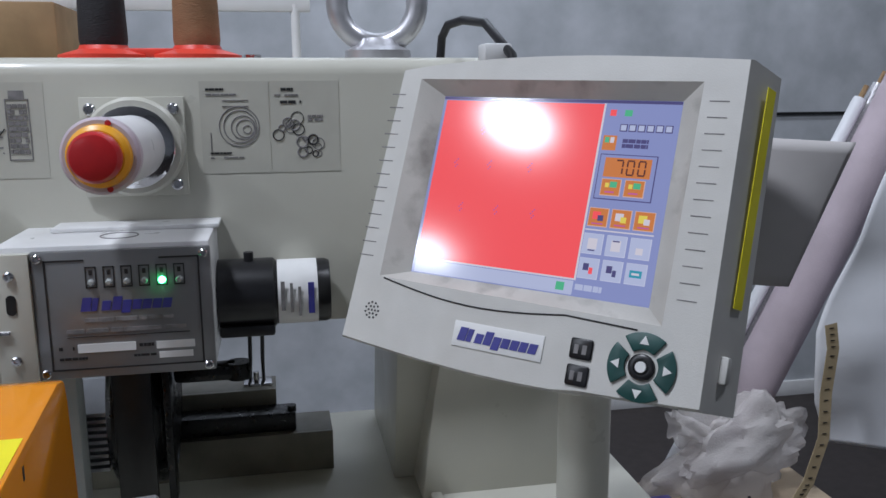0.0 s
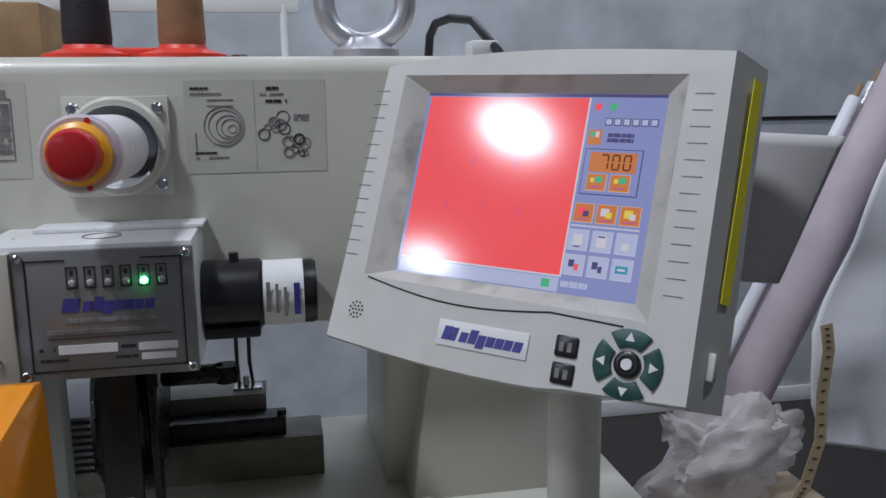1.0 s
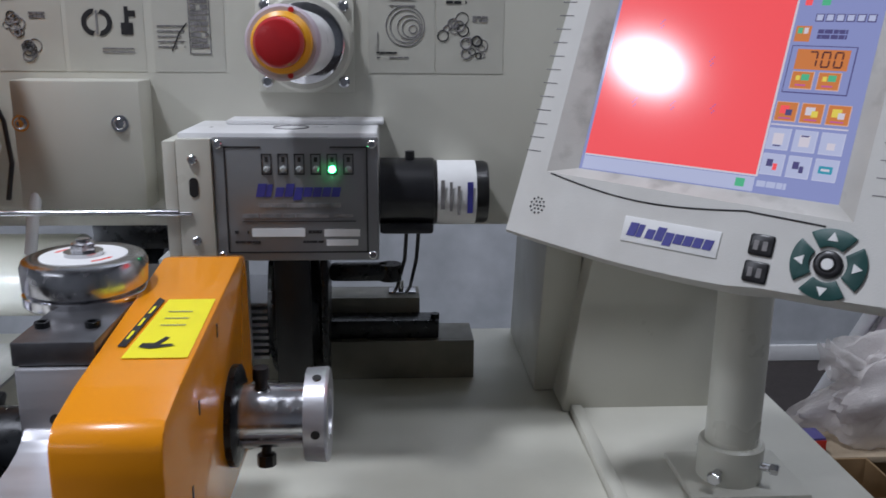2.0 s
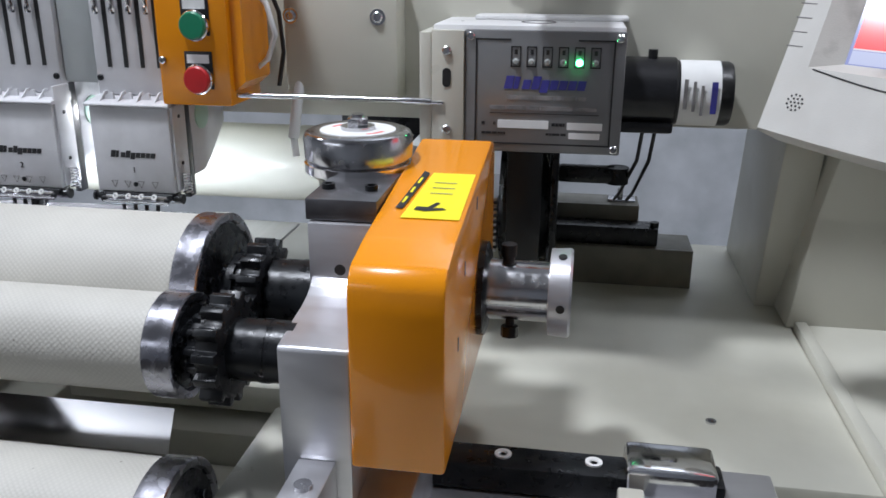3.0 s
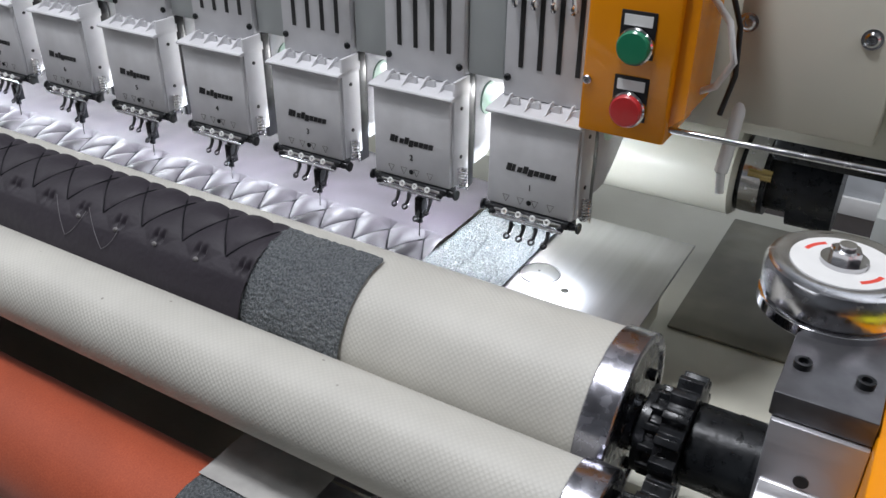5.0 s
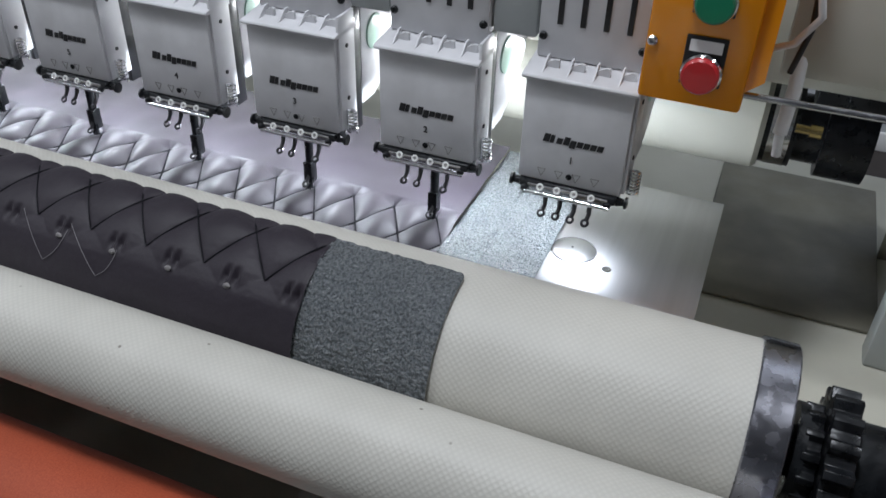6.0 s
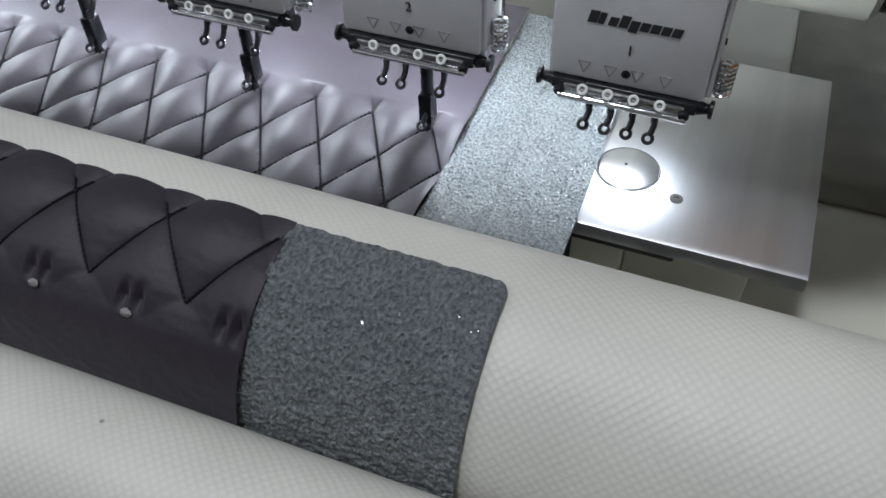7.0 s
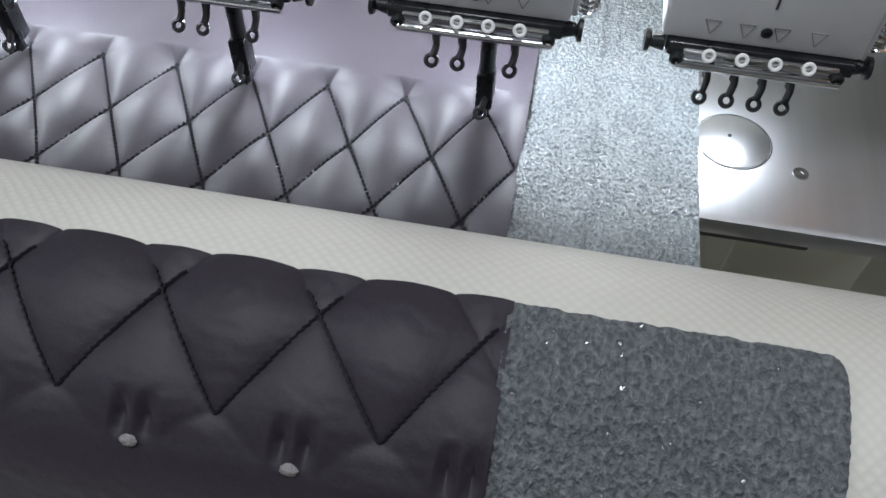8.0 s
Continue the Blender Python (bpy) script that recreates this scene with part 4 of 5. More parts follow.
# ---- sewing heads ----
def sewing_head(first):
    """One head, about x = 0 with its front cover at y = 0; first: the only head with no stitching needle."""
    h = thing("sewing_head", "pale grey four-needle sewing head with a numbered front cover", "sewing head", group="row of sewing heads")
    part("front_cover", [side_prism([(0.0, 0.874), (0.0, 0.9652), (0.030, 0.9652), (0.030, 0.874)], -0.0445, 0.0445, 0.0022)], HEADW, h)
    part("ledge", [side_prism([(0.034, 0.975), (0.024, 0.973), (-0.003, 0.9695), (-0.0045, 0.9675), (-0.003, 0.9655), (0.034, 0.9655)], -0.0475, 0.0475, 0.0008)], HEADW, h)
    for k in range(4):
        part("thread_guide", [side_prism([(0.002, 0.9705), (0.014, 0.979), (0.020, 0.979), (0.020, 0.972)], -0.0330 + 0.0205 * k, -0.0315 + 0.0205 * k), prism([(-0.0315 + 0.0205 * k, 0.9715), (-0.0215 + 0.0205 * k, 0.9715), (-0.0215 + 0.0205 * k, 0.978), (-0.0245 + 0.0205 * k, 0.9785), (-0.0315 + 0.0205 * k, 0.975)], 0.003, Matrix.Translation((0, 0.012, 0)))], HEADW, h)
    case = part("upper_case", [box(-0.0445, 0.0445, 0.024, 0.10, 0.974, 1.19, 0.002)], HEADW, h)
    for k in range(4):
        x = -0.0275 + 0.0185 * k
        part("slot", box(x - 0.0022, x + 0.0022, 0.0232, 0.026, 1.003, 1.15), DARK, case)
        part("needle_lever", [pipe([(x - 0.006, 0.021, 1.06), (x - 0.006, 0.017, 1.075), (x - 0.005, 0.016, 1.13)], 0.0028, 8), torus((x - 0.006, 0.018, 1.062), (1, 0, 0), 0.004, 0.0015, 12, 6)], CHROME, case)
    for x in (-0.040, 0.040):
        part("screw", bolt(x, 0.024, 0.992, 0.0034, 0.0025), BLACKM, case)
    part("side_cover", box(0.0452, 0.0835, 0.030, 0.11, 0.985, 1.19, 0.003), HEADG, h)
    part("cheek", [box(0.0445, 0.0475, 0.003, 0.032, 0.876, 0.984, 0.001)], HEADW, h)
    # black block gives the shade of the gap between needle case and arm
    part("belt_slot", box(0.038, 0.0450, 0.0325, 0.0475, 0.862, 0.984, 0.001), BLACKP, h)
    part("arm", [side_prism([(0.03, 0.882), (0.03, 0.99), (0.137, 0.99), (0.137, 0.95), (0.10, 0.90), (0.075, 0.885)], -0.044, 0.0375, 0.003), side_prism([(0.048, 0.884), (0.048, 0.985), (0.137, 0.985), (0.137, 0.93), (0.095, 0.896), (0.075, 0.884)], 0.0375, 0.0455, 0.002)], HEADW, h)
    part("bobbin_window", lathe([(0, 0.0165), (0.0015, 0.0165), (0.002, 0.015)], (0.0455, 0.074, 0.948), (1, 0, 0), 28), LENSG, h, "pale green round window")
    for z in (0.955, 0.905):
        part("screw", lathe([(0, 0.002), (0.001, 0.002)], (0.0475, 0.016, z), (1, 0, 0), 10), DARK, h)
    part("spring", pipe([(0.0525 + 0.0045 * math.cos(k * 0.6), 0.012 + 0.0045 * math.sin(k * 0.6), 0.873 + 0.000305 * k) for k in range(74)], 0.0011, 5), CHROME, h)
    part("cover_screw", bolt(0.0, 0.0, 0.883, 0.0026, 0.0012), BLACKM, h)
    maker_mark(h, -0.0255, 0.0255, 0.9120, 0.9195, -0.0004, INK)
    for k, x in enumerate((-0.024, -0.009, 0.006, 0.022)):
        part("triangle_mark", [pipe([(x - 0.0035, -0.0002, 0.8862), (x + 0.0035, -0.0002, 0.8862)], 0.0003, 4), pipe([(x - 0.0035, -0.0002, 0.8862), (x, -0.0002, 0.879)], 0.0003, 4), pipe([(x + 0.0035, -0.0002, 0.8862), (x, -0.0002, 0.879)], 0.0003, 4)], GREYINK, h)
    # needle case bottom
    part("needle_case", [box(-0.036, 0.038, 0.002, 0.022, 0.866, 0.874, 0.001), side_prism([(-0.003, 0.874), (-0.005, 0.868), (0.018, 0.858), (0.018, 0.874)], -0.041, 0.042, 0.001)], BLACKM, h)
    part("needle_rail", [rod((-0.036, -0.006, 0.8645), (0.038, -0.006, 0.8645), 0.0021, 12), box(-0.034, 0.036, -0.0055, 0.001, 0.8665, 0.872, 0.001)], CHROME, h)
    for k in range(4):
        x = -0.0222 + 0.0148 * k
        part("ring_screw", torus((x, -0.0062, 0.8712), (0, -1, 0.5), 0.0024, 0.0009, 14, 6), PAPER, h)
    for s in (-1, 1):
        part("bumper", [lathe([(0, 0.0045), (0.006, 0.003), (0.007, 0.0055), (0.009, 0.0055)], (s * 0.042, 0.004, 0.868), (s, 0, 0), 14)], BLACKM, h)
        part("case_screw", bolt(s * 0.036, -0.005, 0.867, 0.0032, 0.0025), BLACKM, h)
    for k in range(4):
        x = -0.0185 + 0.0130 * k
        down = not first and k == 2
        foot = part("presser_foot", [rod((x, 0.004, 0.868), (x, 0.003, 0.852), 0.0022, 10), pipe([(x, 0.003, 0.856), (x + 0.0006, 0.001, 0.851), (x - 0.0002, -0.001, 0.847), (x - 0.0012, -0.0022, 0.8455)], 0.0019, 8), torus((x - 0.0012, -0.0032, 0.8440), (0, -0.72, 0.69), 0.0027, 0.0012, 18, 7)], DSTEEL, h)
        if down:
            foot["active"] = 1
            part("needle_bar", [rod((x, 0.006, 0.853), (x, 0.006, 0.895), 0.0042, 12), box(x - 0.0045, x + 0.0045, 0.0, 0.011, 0.8435, 0.866, 0.001), rod((x, 0.003, 0.838), (x, 0.003, 0.8435), 0.0035, 10), rod((x, 0.002, 0.822), (x, 0.004, 0.852), 0.0006, 6)], BLACKM, foot)
    return h


LENSG = material("pale_green_plastic", (0.42, 0.62, 0.52), 0.3, vary=0.03, scale=40)
heads = [sewing_head(True)]
second = sewing_head(False)
second.matrix_world = Matrix.Translation((-PITCH, 0, 0))
heads.append(second)
for k in range(2, HEADS):
    heads.append(copy_thing(second, Matrix.Translation((-PITCH * k, 0, 0))))
for k, h in enumerate(heads):
    lettering("number", str(k + 1), 0.0085, INK, h, Matrix.Translation((0, -0.0004, 0.8985)) @ FACE)

# ---- start and stop switch box ----
sw = thing("switch_box", "orange steel box with a green and a red push button", "switch box")
part("case", [box(0.045, 0.120, -0.010, 0.070, 0.971, 1.19, 0.003), prism([(0.120, 0.985), (0.132, 0.995), (0.132, 1.19), (0.120, 1.19)], 0.07, Matrix.Translation((0, -0.002, 0)))], ORANGE, sw)
for z, mat, word in ((1.050, GREEN, "green"), (0.998, RED, "red")):
    part("legend_plate", [box(0.0735, 0.1025, -0.0115, -0.010, z - 0.010, z + 0.027, 0.0008)], BLACKP, sw)
    part("legend", box(0.0765, 0.0995, -0.0120, -0.0115, z + 0.0155, z + 0.0240), PAPER, sw)
    btn = part("button_ring", lathe([(0, 0.0150), (0.004, 0.0150), (0.0055, 0.0138), (0.0055, 0.011)], (0.088, -0.0115, z), (0, -1, 0), 32), CHROME, sw)
    part("button", lathe([(0, 0.0134), (0.008, 0.0134), (0.0095, 0.012), (0.0098, 0.004)], (0.088, -0.0115, z), (0, -1, 0), 32), mat, btn, f"{word} push button")
part("screw", bolt(0.050, -0.010, 1.016, 0.0038, 0.003), STEEL, sw)
solid("link_rod", [rod((0.115, 0.004, 0.981), (0.290, 0.010, 0.980), 0.0026, 12), rod((0.29, 0.010, 0.980), (0.318, 0.012, 0.979), 0.0035, 12), rod((0.306, 0.0115, 0.979), (0.330, 0.013, 0.978), 0.0018, 8)], STEEL, "thin steel rod from the switch box to the control box", "rod")
solid("hanging_tube", [pipe([(0.155, 0.10, 0.985), (0.156, 0.08, 0.96), (0.154, 0.07, 0.925)], 0.006), lathe([(0, 0.004), (0.02, 0.004)], (0.154, 0.07, 0.925), (0.1, 0, -1), 10)], WHITE, "white plastic oil tube hanging below the beam", "tube")
solid("brass_fitting", [lathe([(0, 0.004), (0.012, 0.004), (0.012, 0.006), (0.022, 0.006)], (0.168, 0.13, 0.905), (1, 0, 0), 10)], BRASS, "small brass pipe fitting", "fitting")
solid("switch_wire", pipe([(0.128, 0.03, 1.09), (0.150, 0.02, 1.07), (0.158, 0.02, 1.04), (0.145, 0.03, 1.015), (0.130, 0.04, 1.005)], 0.0028), WHITE, "white wire looping from the switch box", "wire")
solid("switch_wire", pipe([(0.128, 0.05, 1.12), (0.152, 0.05, 1.06), (0.155, 0.05, 1.02), (0.148, 0.05, 0.985)], 0.0024), BLACKP, "black wire behind the switch box", "wire")

# ---- needle plate ----
npl = thing("needle_plate", "brushed stainless needle plate with a round insert", "needle plate")
part("plate", [side_prism([(0.154, 0.797), (0.154, 0.80), (-0.036, 0.80), (-0.0395, 0.7985), (-0.041, 0.795), (-0.041, 0.790), (-0.039, 0.790), (-0.0385, 0.795), (-0.036, 0.797)], -0.030, 0.126)], PLATE, npl)
part("insert", lathe([(0, 0.0195), (0.0005, 0.0195), (0.0009, 0.0188)], (0.010, 0.016, 0.80), (0, 0, 1), 48), PLATE, npl)
part("insert_joint", torus((0.010, 0.016, 0.8001), (0, 0, 1), 0.0203, 0.0004, 48, 6), DARK, npl)
part("needle_hole", lathe([(0, 0.0011), (0.0003, 0.0011)], (0.008, 0.019, 0.801), (0, 0, 1), 12), DARK, npl)
part("screw", lathe([(0, 0.0042), (0.0008, 0.004), (0.0008, 0.0018), (0.0002, 0.0016)], (0.044, -0.001, 0.80), (0, 0, 1), 18), STEEL, npl)
solid("bed_support", [box(-1.7, -0.012, -0.034, -0.030, 0.70, 0.789, 0.001), box(-0.03, 0.052, -0.036, -0.026, 0.780, 0.788, 0.002)], DARK, "dark support bar below the needle plate", "support")
solid("cross_shaft", [rod((0.0, -0.075, 0.755), (0.18, -0.075, 0.755), 0.004), box(0.035, 0.047, -0.082, -0.066, 0.745, 0.768, 0.001), box(0.085, 0.093, -0.08, -0.07, 0.75, 0.762, 0.001), lathe([(0, 0.008), (0.05, 0.008)], (0.12, -0.075, 0.755), (1, 0, 0), 14), box(0.15, 0.156, -0.085, -0.06, 0.69, 0.77, 0.001)], BLACKM, "black cross shaft with clamps in front of the needle plate", "shaft")

# ---- the quilt on the bed ----
SX, SY = PITCH / 3, 0.080


def seam_distance(x, y):
    """How far a place is from the nearest diagonal seam: 0 on it, 1 in mid pillow."""
    u, v = (x + 0.1455) / SX, (y + 0.0285) / SY
    a, c = (u + v) % 1.0, (u - v) % 1.0
    return abs(math.sin(math.pi * a) * math.sin(math.pi * c))


def puff(x, y):
    """Height of the quilting: pillows between sharp seams, flat behind the needles."""
    d = seam_distance(x, y)
    seam = 0.7 * d ** 0.36 + 0.3 * d
    fade = min(1.0, max(0.0, (0.021 - y) / 0.009))
    return 0.0090 * seam * fade + 0.0080 * (1 - fade)


def bed_line(s):
    """The way of the cloth, from behind the heads over the plate's edge and down to the roller: (y, z)."""
    if s < 0.25:
        return 0.16 - 0.13 * s / 0.25, 0.8005
    if s < 0.78:
        return 0.03 - 0.08 * (s - 0.25) / 0.53, 0.8005
    k = (s - 0.78) / 0.22
    return -0.050 - 0.125 * k, 0.8005 + 0.002 * math.sin(math.pi * k) + 0.018 * k * k


def quilt_at(i, j):
    x = -0.100 - 1.55 * i ** 1.7
    y, z = bed_line(j)
    return Vector((x, y, z + puff(x, y) + 0.0012 * noise.noise((x * 30, y * 30, 0))))


quilt = thing("quilted_cloth", "dark plum velvet quilted in diamonds, with a grey wadding margin", "cloth")
part("velvet", grid(1100, 150, quilt_at), VELVET, quilt, sharp=180)
part("wadding", grid(120, 190, lambda i, j: Vector((-0.1005 + 0.0915 * i, bed_line(j)[0], bed_line(j)[1] + 0.0035 - 0.0015 * math.exp(-((i - 0.42) / 0.02) ** 2) + 0.0013 * noise.noise((i * 22, j * 50, 3)) + 0.0008 * noise.noise((i * 70, j * 150, 8))))), WADDING, quilt, "grey fibrous wadding margin", sharp=180)
rnd = random.Random(5)
# dark seam thread; its near-black also stands in for shade in the grooves
STITCH = material("stitch_thread_and_groove_shade", (0.008, 0.008, 0.011), 0.7, vary=0.1, scale=100, spec=0.2)
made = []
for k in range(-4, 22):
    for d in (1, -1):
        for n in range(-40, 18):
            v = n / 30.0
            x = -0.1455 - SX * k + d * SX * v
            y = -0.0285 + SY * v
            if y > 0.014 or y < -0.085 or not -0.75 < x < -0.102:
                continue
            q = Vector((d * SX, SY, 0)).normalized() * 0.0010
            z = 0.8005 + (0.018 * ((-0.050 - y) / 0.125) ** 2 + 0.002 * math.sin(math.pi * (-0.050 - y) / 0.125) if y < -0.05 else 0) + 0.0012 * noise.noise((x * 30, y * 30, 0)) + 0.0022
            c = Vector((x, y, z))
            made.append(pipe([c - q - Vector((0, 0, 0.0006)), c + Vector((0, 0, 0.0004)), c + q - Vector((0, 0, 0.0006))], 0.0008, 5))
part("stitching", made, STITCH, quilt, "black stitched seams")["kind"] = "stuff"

# ---- rollers ----
FLANGE = material("satin_grey_steel", (0.36, 0.36, 0.40), 0.24, 1.0, vary=0.05, scale=40, stain=0.12, stain_scale=30)


DFACE = material("oily_dark_steel", (0.045, 0.048, 0.055), 0.26, 0.8, vary=0.4, scale=60, stain=0.5, stain_scale=45, stain_colour=(0.012, 0.012, 0.014))


def roller(name, label, y, z, r, x0, x1):
    ob = thing(name, label, "roller", group="cloth rollers")
    bm = lathe([(0, r), (x1 - x0, r)], (x0, y, z), (1, 0, 0), 96)
    uv = bm.loops.layers.uv.new("turn")
    for f in bm.faces:
        angles = [math.atan2(l.vert.co.z - z, l.vert.co.y - y) for l in f.loops]
        wide = max(angles) - min(angles) > 3
        for l, a in zip(f.loops, angles):
            s = (a + 2 * math.pi if wide and a < 0 else a) * r
            l[uv].uv = (0.7 * (l.vert.co.x + s), 0.7 * (l.vert.co.x - s))
    part("sleeve", bm, TAPE, ob, sharp=30)
    part("flange", lathe([(0, r - 0.004), (0.0, r + 0.0014), (0.001, r + 0.0024), (0.0205, r + 0.0024), (0.0215, r + 0.0012), (0.0215, r - 0.0035), (0.0185, r - 0.0050), (0.0185, 0.012)], (x1, y, z), (1, 0, 0), 64, cap=False), FLANGE, ob)
    part("flange_face", [lathe([(0, r - 0.0055), (0.0012, r - 0.0060), (0.0012, 0.020), (0.006, 0.019), (0.006, 0.010)], (x1 + 0.0186, y, z), (1, 0, 0), 48)] + [hex_bolt(x1 + 0.0198, y + (r * 0.62) * math.cos(a), z + (r * 0.62) * math.sin(a), 0.0042, 0.004, (1, 0, 0)) for a in (0.5, 2.6, 4.7)], DFACE, ob, "oily dark end face with bolts")
    return ob


def gear(x, y, z, r, teeth, width):
    o = []
    for k in range(teeth):
        for f, rr in ((0.0, r * 0.86), (0.22, r * 0.86), (0.36, r), (0.66, r), (0.80, r * 0.86)):
            a = 2 * math.pi * (k + f) / teeth
            o.append((rr * math.cos(a), rr * math.sin(a)))
    return prism(o, width, Matrix.Translation((x, y, z)) @ Matrix.Rotation(radians(-90), 4, "Z"), 0.0006)


XE = 0.1665
r1 = roller("take_up_roller", "cream taped take-up roller with a steel flange and oily black gears", Y1, Z1, R1, -1.7, XE)
part("gear", gear(0.2105, Y1, Z1, 0.044, 16, 0.016), BLACKM, r1)
part("gear", gear(0.1995, Y1, Z1, 0.031, 13, 0.010), BLACKM, r1)
part("hub", [lathe([(0, 0.016), (0.016, 0.016), (0.016, 0.030), (0.022, 0.030), (0.022, 0.021), (0.048, 0.021), (0.048, 0.028), (0.094, 0.028)], (0.1795, Y1, Z1), (1, 0, 0), 32), lathe([(0, 0.006), (0.03, 0.006)], (0.2015, Y1 + 0.02, Z1 - 0.02), (0, 0.6, -0.8), 10)], BLACKM, r1)
part("hub_sleeve", lathe([(0, 0.0285), (0.016, 0.0285)], (0.2515, Y1, Z1), (1, 0, 0), 32), BLACKM, r1)

X2 = 0.182
r2 = roller("pressure_roller", "cream taped pressure roller with a steel flange and oily black gears", Y2, Z2, R2, -1.7, X2)
part("gear", gear(0.2190, Y2, Z2, 0.040, 14, 0.016), BLACKM, r2)
part("gear", gear(0.2080, Y2, Z2, 0.027, 12, 0.010), BLACKM, r2)
part("hub", [lathe([(0, 0.014), (0.030, 0.014), (0.030, 0.022), (0.075, 0.022)], (X2 + 0.022, Y2, Z2), (1, 0, 0), 28)], BLACKM, r2)
part("hub_sleeve", lathe([(0, 0.0226), (0.006, 0.0226)], (0.255, Y2, Z2), (1, 0, 0), 28), BLACKM, r2)

X3 = 0.191
r3 = roller("supply_roller", "cream taped supply roller with a steel flange", Y3, Z3, R3, -1.7, X3)
part("hub", [lathe([(0, 0.015), (0.045, 0.015)], (X3 + 0.024, Y3, Z3), (1, 0, 0), 28)], STEEL, r3)
part("sleeve_end", [lathe([(0, 0.022), (0.002, 0.024), (0.045, 0.024)], (0.238, Y3, Z3), (1, 0, 0), 32)], BLACKM, r3)
part("pin", [rod((0.2165, Y3 - 0.03, Z3 - 0.03), (0.2215, Y3 - 0.04, Z3 - 0.0), 0.004)], CHROME, r3)


def wrap(y, z, r, x0, x1, a0, a1, lift, nx=60, na=48, rough=0.0, pillow=0.0, round_end=0.0):
    """Cloth round a roller, between two angles (0: towards the front, 90: top)."""
    def at(i, j):
        x = x1 + (x0 - x1) * (i ** 1.6 if pillow else i)
        top = a1
        if round_end:
            e = max(0.0, (x - (x1 - round_end)) / round_end)
            top = a1 - math.degrees(round_end / r) * (1 - math.sqrt(max(0.0, 1 - e * e)))
        a = radians(a0 + (top - a0) * j)
        rr = r + lift + rough * noise.noise((x * 160, a * 20, 1.0)) + rough * 0.6 * noise.noise((x * 420, a * 55, 4.0))
        if pillow:
            u, v = (x + 0.1375) / 0.0468, (math.degrees(a) - 51) / 60
            p, q = (u + v) % 1.0, (u - v) % 1.0
            d = abs(math.sin(math.pi * p) * math.sin(math.pi * q)) if v > 0 else max(min(1.0, -v * 5), math.sin(math.pi * (u % 1.0)) ** 2)
            rr += pillow * (0.7 * d ** 0.36 + 0.3 * d)
            n = abs(((x + 0.1605) / 0.0460 + 0.5) % 1.0 - 0.5) * 0.0460
            for dn in (-0.0035, 0.0035):
                rr -= 0.0042 * max(0.0, 1 - abs((n if n > 0 else 0) - abs(dn)) / 0.0035) * max(0.0, 1 - abs(math.degrees(a) - 48) / 7) * 0.5
            rr += 0.0006 * noise.noise((x * 25, a * 4, 9.0))
        return Vector((x, y - rr * math.cos(a), z + rr * math.sin(a)))
    return grid(nx, na, at)


cloth = thing("wound_cloth", "dark plum quilted velvet and grey wadding drawn round the take-up roller", "cloth")
part("velvet", wrap(Y1, Z1, R1, -1.69, -0.107, -75, 94, 0.0015, 1000, 150, 0.0002, 0.0040), VELVET, cloth, sharp=180)
part("wadding", wrap(Y1, Z1, R1, -0.1085, -0.0145, -75, 94, 0.0028, 200, 230, 0.0010, 0.0, 0.006), WADDING, cloth, "grey fibrous wadding margin", sharp=180)
# roller seams: the same thread, again carrying the shade of the grooves
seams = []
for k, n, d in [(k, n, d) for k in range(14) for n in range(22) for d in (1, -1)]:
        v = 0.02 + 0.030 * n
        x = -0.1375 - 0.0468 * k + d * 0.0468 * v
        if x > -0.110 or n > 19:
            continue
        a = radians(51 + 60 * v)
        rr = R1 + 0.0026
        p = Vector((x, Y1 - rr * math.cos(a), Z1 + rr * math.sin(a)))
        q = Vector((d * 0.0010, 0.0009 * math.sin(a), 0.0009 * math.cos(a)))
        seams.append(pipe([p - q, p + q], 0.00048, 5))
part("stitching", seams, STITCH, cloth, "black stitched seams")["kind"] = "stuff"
LOOSE = []
loose = material("grey_loose_thread", (0.20, 0.19, 0.20), 0.7, vary=0.05, scale=50)
TUFTM = material("pale_wadding_tuft", (0.20, 0.19, 0.19), 0.8, vary=0.15, scale=400, bump=0.5, bump_scale=900)
for corners in (((-0.335, 52), (-0.308, 25), (-0.292, 51)), ((-0.292, 51), (-0.262, 25), (-0.2485, 47))):
    way = []
    for (xa, aa), (xb, ab) in zip(corners, corners[1:]):
        for k in range(9):
            f = k / 9
            bend = math.sin(math.pi * f)
            way.append((xa + (xb - xa) * f + 0.003 * bend, radians(aa + (ab - aa) * f - 3 * bend)))
    LOOSE.append(solid("loose_thread", pipe([(x, Y1 - (R1 + 0.0062) * math.cos(a), Z1 + (R1 + 0.0062) * math.sin(a)) for x, a in way], 0.00022, 5), loose, "fine grey loose thread lying on the velvet", "thread", "loose threads"))
for x0 in (-0.1605, -0.2065, -0.2525, -0.2985):
    def tuft_at(i, j, x0=x0):
        t, r = 2 * math.pi * i, 0.0026 * j
        w = 1 + 0.35 * noise.noise((3 * math.cos(t) + 40 * x0, 3 * math.sin(t), 0))
        a = radians(42.0) + 0.7 * r * w * math.sin(t) / R1
        rr = R1 + 0.0062 + 0.0014 * (1 - j * j)
        return Vector((x0 + r * w * math.cos(t), Y1 - rr * math.cos(a), Z1 + rr * math.sin(a)))
    LOOSE.append(solid("wadding_tuft", grid(18, 6, tuft_at), TUFTM, "small pale tuft of wadding in a seam notch", "tuft", "wadding tufts", sharp=180))

back_cloth = thing("rust_cloth", "rust red cloth with a grey wadding margin on the supply roller", "cloth")
part("cloth", wrap(Y3, Z3, R3, -1.69, -0.085, -100, 140, 0.0012, 300, 60, 0.0003), RUST, back_cloth, sharp=180)
